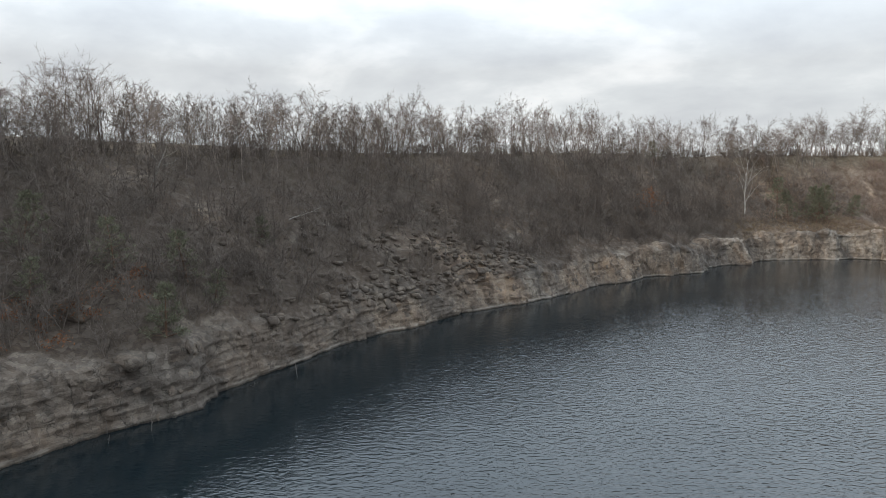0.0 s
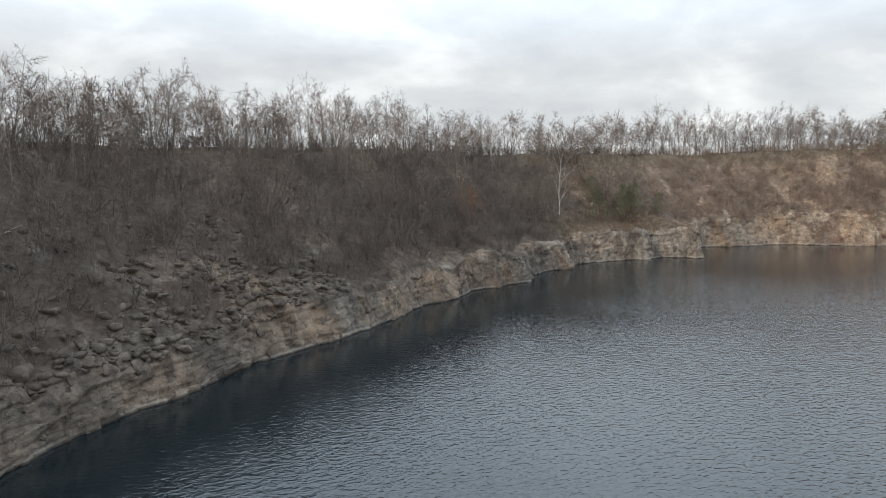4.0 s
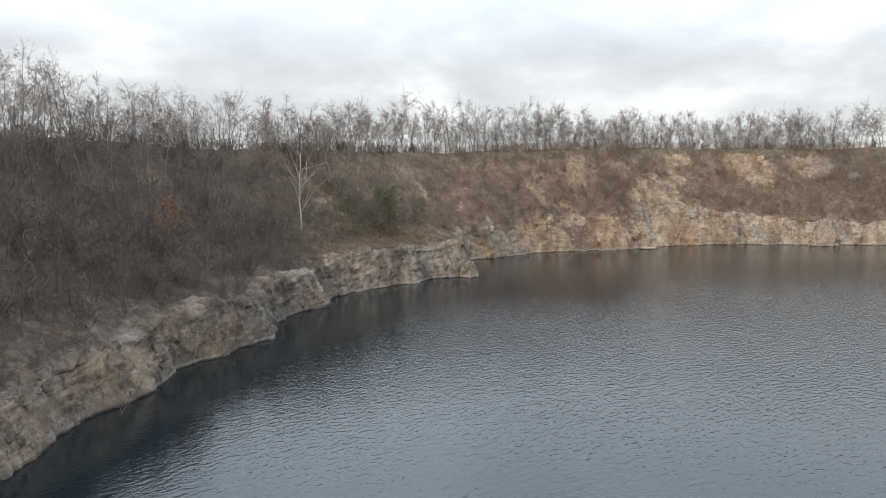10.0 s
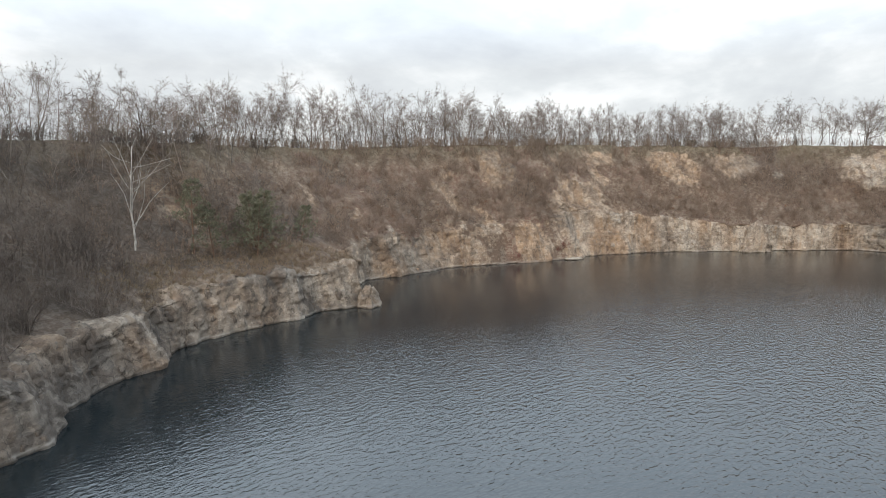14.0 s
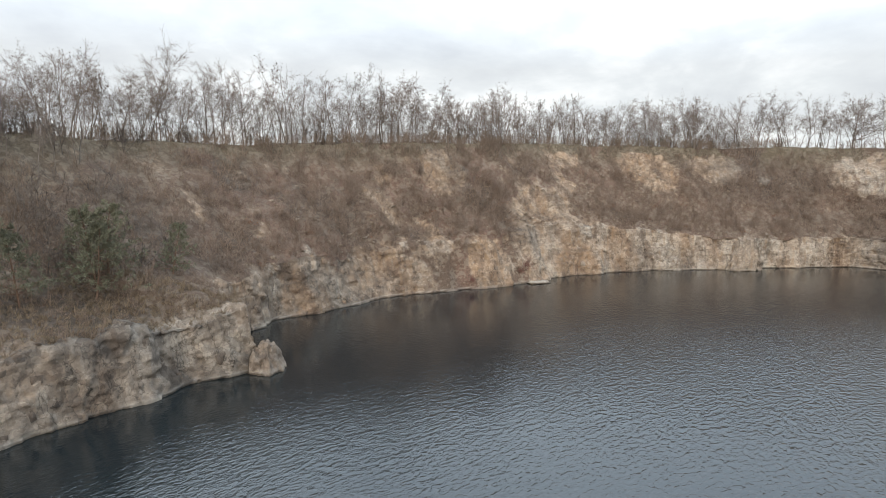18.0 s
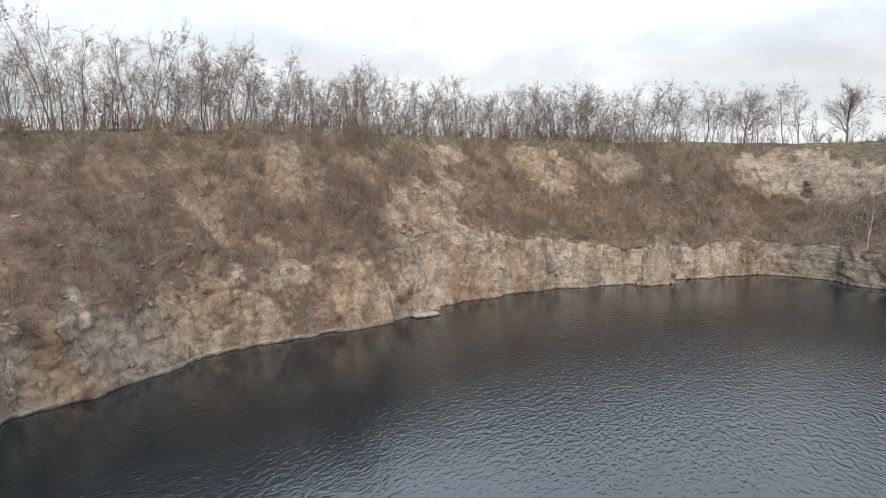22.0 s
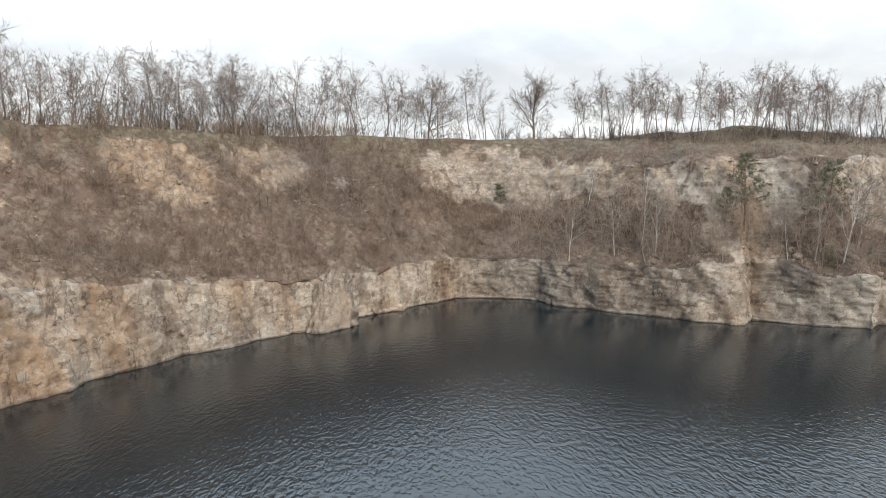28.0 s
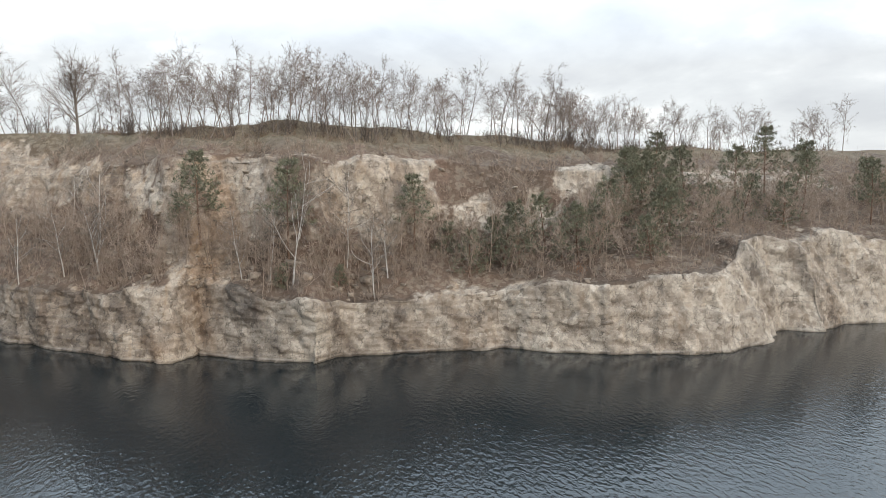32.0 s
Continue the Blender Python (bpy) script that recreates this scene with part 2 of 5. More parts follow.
    q.put(b.inputs["Roughness"], q.ramp(fine, (0.2, 0.78), (0.8, 0.97)))
    b.inputs["Specular IOR Level"].default_value = 0.25
    bump = q.node("Bump", Strength=0.75, Distance=0.14, Height=fine)
    deep = q.math("SUBTRACT", q.math("MULTIPLY", tone, 0.25), q.math("MAXIMUM", cracks, hair))
    sheets = q.math("MULTIPLY", q.ramp(q.noise(q.place((0.16, 0.16, 3.2)), 1.0, 4, 0.6, 0.4), (0.44, 0.0), (0.47, 0.5), (0.56, 0.5), (0.585, 1.0)), q.attr("layered"))
    deep = q.math("ADD", deep, q.math("MULTIPLY", sheets, 0.9))
    bump2 = q.node("Bump", Strength=0.6, Distance=0.14, Height=deep, Normal=bump.outputs[0])
    q.put(b.inputs["Normal"], bump2.outputs[0])
    return m


def ground_material():
    m, nt, b = shader("field_soil_and_grass")
    q = Net(nt)
    p = q.place()
    a, f = q.noise(p, 0.05, 5, 0.6), q.noise(p, 2.5, 5, 0.65)
    col = q.mix(q.ramp(a, (0.4, 0.0), (0.6, 1.0)), q.ramp(f, (0.3, (0.082, 0.060, 0.040)), (0.7, (0.19, 0.142, 0.096))),
                q.ramp(f, (0.3, (0.066, 0.052, 0.034)), (0.7, (0.140, 0.110, 0.072))))
    q.put(b.inputs["Base Color"], col)
    b.inputs["Roughness"].default_value = 0.95
    b.inputs["Specular IOR Level"].default_value = 0.15
    q.put(b.inputs["Normal"], q.node("Bump", Strength=0.6, Distance=0.2, Height=f).outputs[0])
    return m


def water_material():
    m, nt, b = shader("quarry_water")
    q = Net(nt)
    g = nt.nodes.new("ShaderNodeNewGeometry")
    mp = q.node("Mapping", Vector=g.outputs["Position"], Rotation=(0, 0, radians(38)), Scale=(0.85, 1.6, 1))
    fine = q.noise(mp.outputs[0], 3.6, 2, 0.5, 0.4)
    swell = q.noise(mp.outputs[0], 1.75, 1, 0.5, 0.3)
    gust = q.noise(q.place((1, 1, 1)), 0.02, 3, 0.5, 0.6)
    b.inputs["Base Color"].default_value = (0.005, 0.010, 0.0125, 1)
    b.inputs["IOR"].default_value = 1.55
    q.put(b.inputs["Roughness"], q.ramp(gust, (0.35, 0.03), (0.7, 0.06)))
    wide = q.noise(mp.outputs[0], 0.42, 2, 0.5, 0.4)
    h = q.math("ADD", q.math("ADD", q.math("MULTIPLY", fine, 0.5), swell), q.math("MULTIPLY", wide, 0.3))
    # the banks keep the wind off the water below them
    lee = q.ramp(q.math("ADD", q.attr("open"), q.math("MULTIPLY", q.math("SUBTRACT", gust, 0.5), 0.45)), (0.08, 0.18), (0.95, 1.0))
    bump = q.node("Bump", Strength=q.math("MULTIPLY", lee, q.ramp(gust, (0.3, 0.55), (0.7, 1.0))), Distance=0.118, Height=h)
    q.put(b.inputs["Normal"], bump.outputs[0])
    return m


def bark_material(name, dark, light, scale=9.0, rough=0.9):
    m, nt, b = shader(name)
    q = Net(nt)
    rnd = nt.nodes.new("ShaderNodeObjectInfo").outputs["Random"]
    isl = nt.nodes.new("ShaderNodeNewGeometry").outputs["Random Per Island"]
    f = q.noise(q.place((1, 1, 0.35)), scale, 4, 0.6)
    col = q.ramp(f, (0.3, dark), (0.7, light))
    tone = q.math("ADD", q.math("MULTIPLY", rnd, 0.35), q.math("ADD", q.math("MULTIPLY", isl, 0.35), 0.62))
    n = q.node("HueSaturation", Color=col, Value=tone)
    q.put(b.inputs["Base Color"], n.outputs[0])
    b.inputs["Roughness"].default_value = rough
    b.inputs["Specular IOR Level"].default_value = 0.2
    q.put(b.inputs["Normal"], q.node("Bump", Strength=0.4, Distance=0.02, Height=f).outputs[0])
    return m


def leaf_material(name, dark, light):
    m, nt, b = shader(name)
    q = Net(nt)
    isl = nt.nodes.new("ShaderNodeNewGeometry").outputs["Random Per Island"]
    rnd = nt.nodes.new("ShaderNodeObjectInfo").outputs["Random"]
    col = q.ramp(q.math("ADD", q.math("MULTIPLY", isl, 0.7), q.math("MULTIPLY", rnd, 0.3)), (0.1, dark), (0.9, light))
    q.put(b.inputs["Base Color"], col)
    b.inputs["Roughness"].default_value = 0.8
    b.inputs["Specular IOR Level"].default_value = 0.2
    return m


ROCK, FIELD, WATER = rock_material(), ground_material(), water_material()
# bark and twig colours are raised to include the bright sky's veiling glare
BARK = bark_material("grey_brown_bark", (0.112, 0.091, 0.076), (0.235, 0.195, 0.164))
TWIG = bark_material("bare_twigs", (0.135, 0.107, 0.091), (0.270, 0.217, 0.185))
SCRUB = bark_material("bare_scrub_stems", (0.080, 0.064, 0.054), (0.170, 0.138, 0.116))
REDSCRUB = bark_material("reddish_brown_scrub", (0.156, 0.111, 0.084), (0.298, 0.220, 0.170))
# light brown, with the haze over the far side put into its colour
EASTSCRUB = bark_material("haze_lightened_brown_scrub", (0.185, 0.137, 0.105), (0.345, 0.265, 0.208))
BIRCH = bark_material("white_birch_bark", (0.22, 0.20, 0.18), (0.56, 0.52, 0.475), 5.0, 0.7)
BIRCHTWIG = bark_material("birch_twigs", (0.10, 0.083, 0.070), (0.23, 0.195, 0.165))
PODS = leaf_material("dry_seed_pods", (0.05, 0.032, 0.028), (0.11, 0.07, 0.055))
NEEDLES = leaf_material("pine_needles", (0.088, 0.088, 0.058), (0.198, 0.188, 0.126))
RUSSET = leaf_material("dry_russet_leaves", (0.11, 0.045, 0.022), (0.24, 0.105, 0.05))
STRAW = leaf_material("dry_grass", (0.12, 0.085, 0.055), (0.25, 0.19, 0.13))


# ---- meshes from arrays ----
def mesh_of(name, verts, faces, material, smooth=False):
    me = bpy.data.meshes.new(name)
    verts = np.asarray(verts, np.float32)
    faces = np.asarray(faces, np.int32)
    n = len(faces)
    corners = (faces >= 0).sum(1)                    # a last index of -1 marks a triangle
    me.vertices.add(len(verts))
    me.vertices.foreach_set("co", verts.ravel())
    me.loops.add(int(corners.sum()))
    me.loops.foreach_set("vertex_index", faces[faces >= 0])
    me.polygons.add(n)
    me.polygons.foreach_set("loop_start", np.r_[0, np.cumsum(corners)[:-1]].astype(np.int32))
    if smooth:
        me.polygons.foreach_set("use_smooth", np.ones(n, bool))
    me.update(calc_edges=True)
    me.materials.append(material)
    return me


def attribute(me, name, values):
    me.attributes.new(name, "FLOAT", "POINT").data.foreach_set("value", np.asarray(values, np.float32))


def part(name, me, parent, label="", at=None):
    ob = new(name, me)
    ob.parent = parent
    if at is not None:
        ob.matrix_basis = at
    if label:
        ob["label"] = label
    return ob


# ---- the plan: the shoreline, side by side, at water level ----
WEST = [(-58, -20), (-50, 4), (-40, 26), (-31, 43.5), (-28, 47.6), (-24, 51.2), (-22.0, 53.2), (-21.6, 57.2), (-17.6, 63), (-13.8, 70),
        (-8.6, 76.4), (-3.8, 79.6), (-2.8, 82.2), (3, 87.6), (9, 91.5), (14.6, 96.3), (18, 100), (25, 105.8), (31.6, 109.7), (34, 113),
        (40, 115), (44.8, 116.8), (48.3, 122), (54, 126), (58, 127.2), (62, 130.2), (67, 132.2), (74.5, 132.2), (83, 132.2), (88.7, 130.6)]
NORTH = [(90.3, 134.5), (96.5, 142), (104, 143.5), (110.5, 142.5), (114, 142), (120, 142.3), (125.8, 139.4), (132, 136.6), (139, 132.3),
         (145.6, 128.8), (150, 129.2), (155, 126), (162, 122), (168, 117.3), (174, 111.2), (177.3, 105.6), (182, 101), (188, 94.8), (194.5, 86.5)]
EAST = [(192.8, 81.5), (191, 76.8), (186.5, 74), (182.5, 68.5), (176.6, 61.5), (174.8, 57), (177.2, 54.8), (173.2, 49.6), (170.1, 44),
        (172.6, 41.5), (172.2, 36.5), (172, 30), (171.8, 25.3), (168.8, 21), (166.2, 16.5), (165.2, 11), (163.9, 4.5), (167.2, -2), (170.5, -7.8),
        (168.5, -11.5), (171.4, -17), (172, -24), (168, -40)]
SOUTH = [(158, -62), (120, -88), (60, -98), (0, -86), (-40, -58)]
# How the land rises inland: at a place on the shore, four steps of (metres inland, height)
RISE = [((-58, -20), (2.5, 3.5), (8, 8), (16, 13), (27, 19.0)), ((-22, 53), (1.1, 4.5), (7.5, 8.5), (16, 13.5), (28, 19.3)),
        ((-8, 77), (1.5, 3.2), (7, 8), (15, 13.5), (28, 19.8)), ((9, 91.5), (2, 3.9), (7, 7.5), (15, 13), (28, 20.3)),
        ((32, 110), (1.5, 4.4), (7, 7.2), (15, 12), (27, 20.8)), ((58, 127), (1.5, 4.4), (8, 6.8), (16, 10), (28, 21)),
        ((83, 132), (1.2, 5.3), (10, 6.8), (20, 11), (33, 20.6)), ((97, 142), (2, 5.6), (7, 9), (14, 14), (24, 20.9))]
RISE += [((114, 142), (2, 6.2), (6, 9.5), (13, 15.5), (19, 21.0)), ((134, 135), (2.6, 6.6), (7, 10.5), (12, 16), (16.5, 21.7)),
         ((152, 128), (4, 9), (7, 12), (12, 17), (17, 22.3)), ((174, 111), (1, 5.8), (7, 9), (13, 15.3), (18.5, 22.4)),
         ((194, 86), (1.2, 5.2), (7, 10), (11, 16), (17, 22.7)), ((182.5, 68.5), (0.8, 5.0), (6.5, 9), (9.8, 18.4), (15, 21.3))]
RISE += [((175, 57), (1.5, 6.6), (4.5, 9.5), (8.3, 18.9), (14, 21.3)), ((170, 44), (1.2, 5.6), (6, 8), (9.8, 18.9), (15, 21)),
         ((172, 25), (1.2, 5.8), (10, 8.6), (14.3, 18.1), (22, 20.6)), ((164, 4.5), (3.2, 7.4), (15, 10.5), (19, 17.6), (30, 19.8)),
         ((170, -9), (4, 10.3), (15, 12), (22, 17), (32, 20.6)), ((168, -40), (3, 9.5), (15, 12), (22, 17), (32, 20.6)), ((0, -86), (2, 6), (10, 12), (16, 17), (24, 20))]

STEP = 0.25
loop = np.array(WEST + NORTH + EAST + SOUTH, float)
closed = np.vstack([loop, loop[:1]])
run = np.r_[0, np.cumsum(np.linalg.norm(np.diff(closed, axis=0), axis=1))]
LENGTH = run[-1]
SIDE_END = [run[len(WEST)] - 2.0, run[len(WEST) + len(NORTH) - 1] + 1.0, run[len(WEST) + len(NORTH) + len(EAST) - 1], LENGTH]
far_part = np.arange(SIDE_END[2], LENGTH, 3.0)
S = np.r_[np.arange(0, SIDE_END[2], STEP), far_part]
shore = np.stack([np.interp(S, run, closed[:, n]) for n in (0, 1)], 1)
# inland direction, from the shore smoothed over some tens of metres
even = np.arange(0, LENGTH, 1.0)
line = np.stack([np.interp(even, run, closed[:, n]) for n in (0, 1)], 1)


def smoothed(a, width):
    w = np.hanning(2 * width + 1)[1:-1]
    w /= w.sum()
    k = len(w) // 2
    return np.stack([np.convolve(np.r_[a[-k:, n], a[:, n], a[:k, n]], w, "valid") for n in range(a.shape[1])], 1)


def inland(width):
    s = smoothed(line, width)
    d = np.roll(s, -1, 0) - np.roll(s, 1, 0)
    nrm = np.stack([-d[:, 1], d[:, 0]], 1)
    nrm = smoothed(nrm / np.linalg.norm(nrm, axis=1, keepdims=True), width)
    nrm = np.stack([np.interp(S, np.r_[even, LENGTH], np.r_[nrm[:, n], nrm[:1, n]]) for n in (0, 1)], 1)
    return nrm / np.linalg.norm(nrm, axis=1, keepdims=True)


def smooth_shore(width):
    s = smoothed(line, width)
    return np.stack([np.interp(S, np.r_[even, LENGTH], np.r_[s[:, n], s[:1, n]]) for n in (0, 1)], 1)


INWARD = inland(18)
SMOOTH = smooth_shore(16)
key_s = np.array([run[np.argmin(((closed[:-1] - k[0]) ** 2).sum(1))] for k in RISE])
order = np.argsort(key_s)
key_s = key_s[order]
steps = np.array([[c for pair in RISE[o][1:] for c in pair] for o in order], float)
prof = np.stack([np.interp(S, key_s, steps[:, n], period=LENGTH) for n in range(8)], 1)
# the rim and the ledges wander
wob = np.stack([S * 0.11, S * 0, S * 0], 1)
for n, amp in ((0, 0.9), (2, 1.6), (4, 2.0), (6, 2.2)):
    prof[:, n] += amp * (fbm(wob + 31.7 * n, 4, 40 + n) - 0.5) * (2 if n else 1)
prof[:, 0] = np.maximum(prof[:, 0], 0.5)
for n, amp in ((1, 1.6), (3, 1.6), (5, 1.8), (7, 0.7)):
    prof[:, n] += amp * (fbm(wob * 1.3 + 17.3 * n, 4, 60 + n) - 0.5) * 2
for n in (2, 4, 6):
    prof[:, n] = np.maximum(prof[:, n], prof[:, n - 2] + 0.8)

# rows of the sheet: share of each stretch of the profile
stretches = [(5, 0), (36, 1), (36, 2), (34, 3), (28, 4)]
dist, high, zone = [], [], []
knots_d = np.stack([np.full(len(S), -1.2), np.zeros(len(S)), prof[:, 0], prof[:, 2], prof[:, 4], prof[:, 6]], 1)
knots_z = np.stack([np.full(len(S), -3.0), np.zeros(len(S)), prof[:, 1], prof[:, 3], prof[:, 5], prof[:, 7]], 1)
for count, n in stretches:
    for c in range(count if n < 4 else count + 1):
        u = c / count
        dist.append(knots_d[:, n] * (1 - u) + knots_d[:, n + 1] * u)
        high.append(knots_z[:, n] * (1 - u) + knots_z[:, n + 1] * u)
        zone.append(n + u)
dist, high, zone = np.array(dist).T, np.array(high).T, np.array(zone)
RIM_ROW = dist.shape[1] - 1
sheet = np.zeros((*dist.shape, 3))
calmed = np.clip((dist - 1.5) / 13, 0, 1)[..., None]
calmed = calmed * calmed * (3 - 2 * calmed)
# the slope follows the shore's general line, the low face its every corner
sheet[..., :2] = shore[:, None, :] * (1 - calmed) + SMOOTH[:, None, :] * calmed + INWARD[:, None, :] * dist[..., None]
sheet[..., 2] = high
flat = sheet.reshape(-1, 3)
across = np.gradient(sheet, axis=0)
upward = np.gradient(sheet, axis=1)
normal = np.cross(across, upward)
normal /= np.linalg.norm(normal, axis=2, keepdims=True) + 1e-9
normal = -normal if (normal[..., :2] * INWARD[:, None, :]).sum() > 0 else normal
zone_all = np.broadcast_to(zone, dist.shape)
side_s = np.broadcast_to(S[:, None], dist.shape)


def along(*pairs, where=None):
    """A value that changes along the shore: pairs of a place on it and the value."""
    at = np.array([S[np.argmin(((shore - xy) ** 2).sum(1))] for xy, _ in pairs])
    o = np.argsort(at)
    return np.interp(S if where is None else where, at[o], np.array([v for _, v in pairs])[o], period=LENGTH)


# how bare the rock is on the lower face, on the slope and below the rim; how ochre; how pale
bare_low = along(((-40, 26), 0.74), ((9, 91.5), 0.7), ((32, 110), 0.85), ((90, 134), 1.0), ((104, 143), 0.85), ((114, 142), 0.6), ((134, 135), 0.42), ((144, 130), 0.5), ((150, 129), 0.95), ((194, 86), 1.0), ((172, 25), 1.0))
bare_mid = along(((-40, 26), 0.12), ((-22, 53), 0.15), ((-3, 81), 0.34), ((9, 91), 0.22), ((25, 106), 0.03), ((58, 127), 0.0), ((83, 132), 0.0))
bare_mid += along(((83, 132), 0.0), ((104, 143), 0.05), ((120, 142), 0.2), ((134, 135), 0.28), ((146, 129), 0.42), ((152, 128), 0.95), ((157, 125), 0.8), ((163, 121), 0.2), ((168, 117), 0.12), ((188, 95), 0.08), ((192, 81), 0.1), ((182, 68), 0.12), ((177, 61), 0.2), ((175, 57), 0.6), ((173, 50), 0.15), ((170, 44), 0.08), ((172, 25), 0.05), ((164, 4), 0.02), ((170, -9), 0.02), ((-58, -20), 0.0))
bare_top = along(((-40, 26), 0.02), ((25, 106), 0.0), ((88, 131), 0.0), ((104, 143), 0.08), ((120, 142), 0.24), ((145, 129), 0.34), ((168, 117), 0.48), ((177, 106), 0.46), ((188, 95), 0.38))
bare_top += along(((188, 95), 0.0), ((192, 81), 0.5), ((182, 68), 0.42), ((176, 61), 0.34), ((172, 40), 0.32), ((172, 28), 0.25), ((168, 20), 0.5), ((165, 10), 0.5), ((164, 4), 0.3), ((170, -9), 0.05), ((-58, -20), 0.0))
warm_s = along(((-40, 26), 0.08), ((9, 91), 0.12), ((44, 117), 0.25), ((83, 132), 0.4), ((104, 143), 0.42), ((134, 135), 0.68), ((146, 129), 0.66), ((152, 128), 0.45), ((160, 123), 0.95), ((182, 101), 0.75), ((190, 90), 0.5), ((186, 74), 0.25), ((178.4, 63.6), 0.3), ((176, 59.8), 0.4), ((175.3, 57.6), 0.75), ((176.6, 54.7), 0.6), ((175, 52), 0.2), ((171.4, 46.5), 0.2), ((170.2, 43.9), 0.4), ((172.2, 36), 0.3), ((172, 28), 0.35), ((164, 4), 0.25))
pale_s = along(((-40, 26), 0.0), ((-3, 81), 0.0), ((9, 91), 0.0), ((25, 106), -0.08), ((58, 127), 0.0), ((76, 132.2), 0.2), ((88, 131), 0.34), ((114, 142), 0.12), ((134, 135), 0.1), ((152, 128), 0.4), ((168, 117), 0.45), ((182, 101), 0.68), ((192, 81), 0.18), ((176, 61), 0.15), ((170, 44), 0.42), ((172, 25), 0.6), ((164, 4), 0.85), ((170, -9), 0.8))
b1, b2, b3 = bare_low[:, None], bare_mid[:, None], bare_top[:, None]
z_ = zone_all
bare = np.where(z_ < 2, b1, np.where(z_ < 3, b1 + (b2 - b1) * np.clip((z_ - 2) * 2.2, 0, 1), np.where(z_ < 4, b2 + (b3 - b2) * (z_ - 3), b3)))
bare = np.where(z_ > 4.72, bare * np.clip((5 - z_) / 0.28, 0, 1), bare)
# the eastern side: a cliff of grey rock above the ledge and a band of brown grass over it
cliff = along(((194, 86), 0.3), ((186, 74), 0.4), ((182, 68), 0.5), ((177, 61), 0.5), ((175.2, 58), 0.75), ((173, 50), 0.75), ((170, 44), 0.75), ((172.4, 38), 0.45), ((172.1, 33), 0.7), ((172, 30.5), 0.25), ((171.9, 27), 0.12), ((170, 22), 0.6), ((165, 10), 0.55), ((164, 4), 0.45), ((170, -9), 0.2), ((168, -40), 0.1))[:, None]
eastern = along(((190, 92), 0.0), ((194.5, 86.5), 1.0), ((168, -40), 1.0), ((158, -62), 0.0))[:, None]
GRASSY = along(((194, 86), 0.0), ((187, 74), 0.1), ((180, 66), 1.0), ((168, -40), 1.0), ((158, -62), 0.0), ((97, 142), 0.0))[:, None]
shelf = np.interp(z_ - 0.45 * (1 - GRASSY) * (z_ > 3.5), [2.0, 2.2, 2.9, 3.15, 4.05, 4.25, 5.0], [1, 0.12, 0.12, 1, 1, 0.06, 0.0])
bare = np.where(eastern > 0, bare * (1 - eastern) + eastern * np.where(z_ < 2, b1, shelf * np.where(z_ < 2.6, b1, cliff * 0.6)), bare)
blotch = fbm(flat * (0.13, 0.13, 0.17), 4, 5).reshape(dist.shape)
streaky = fbm(np.stack([flat[:, 0] * 0.28, flat[:, 1] * 0.28, flat[:, 2] * 0.07], 1), 3, 9).reshape(dist.shape)
# where bare rock shows through the scrub and where scrub and litter hide it: (x, y, height, half length, half height, slant, amount)
OUTCROPS_NORTH = [(142, 145, 17.4, 3.6, 3.6, 0.0, 0.75), (153, 133, 10, 5.5, 3.8, -0.4, 0.95), (156, 128, 4.6, 5.5, 4.5, -0.3, 0.9), (138, 134, 2.9, 3.4, 3.3, 0.0, 0.8), (182, 122, 17.6, 4.2, 3.4, 0.2, 0.95),
                  (192, 112, 18.4, 4.4, 2.8, 0.0, 0.75), (121, 143, 3.1, 5.5, 3.4, 0.3, 0.8), (130, 147, 11.5, 1.8, 2.2, 0.0, 0.6), (112, 156, 14.9, 4.0, 3.1, 0.0, 0.35), (133, 143, 8.6, 2.3, 2.1, 0.0, 0.5),
                  (168, 134, 17.1, 3.6, 4.0, 0.0, 0.55), (107, 144, 2.1, 6.8, 3.0, 0.0, 0.7)]
OUTCROPS_CORNER = [(204, 88, 17.3, 2.7, 3.6, 0.0, 0.65), (202, 78, 16.5, 3.6, 5.0, 0.4, 0.7), (202, 83, 12.1, 2.6, 2.3, 0.0, 0.6), (198, 69, 15.4, 5.0, 4.0, 0.0, 0.55), (192, 63, 15.6, 8.0, 3.2, 0.0, 0.45), (184, 54, 14.6, 8.5, 4.4, 0.0, 0.9),
                   (178, 57, 7.8, 3.6, 3.6, 0.5, 0.95), (181, 53, 9.5, 3.5, 3.4, 0.5, 0.7), (184, 52, 15.2, 5.8, 4.2, 0.0, 0.6)]
OUTCROPS_EAST = [(185, 35, 14.6, 8.0, 4.4, 0.2, 0.95), (182, 20, 12.3, 4.6, 2.0, 0.0, 0.95), (185, 7, 16.2, 11.0, 2.8, 0.0, 0.95), (192, -19, 16.4, 8.0, 1.8, 0.0, 0.95)]
THICK_SCRUB = [(133, 137, 1.8, 2.4, 3.3, 0.0, -0.7), (114, 150, 11.7, 4.0, 5.0, 0.0, -0.5), (170, 127, 13.3, 5.1, 4.4, 0.0, -0.5), (189, 105, 10.6, 13.0, 4.2, 0.0, -0.7), (142, 138, 10.4, 4.0, 4.1, 0.0, -0.25),
               (201, 100, 19, 4.5, 3.2, 0.0, -0.45), (187, 21, 16.3, 4.4, 3.2, 0.0, -0.6), (189, 66, 10.3, 13.0, 4.0, 0.0, -0.6), (174, 18, 8.5, 19.0, 1.7, 0.0, -0.5), (180, 12, 10.6, 17.0, 1.8, 0.0, -0.45)]


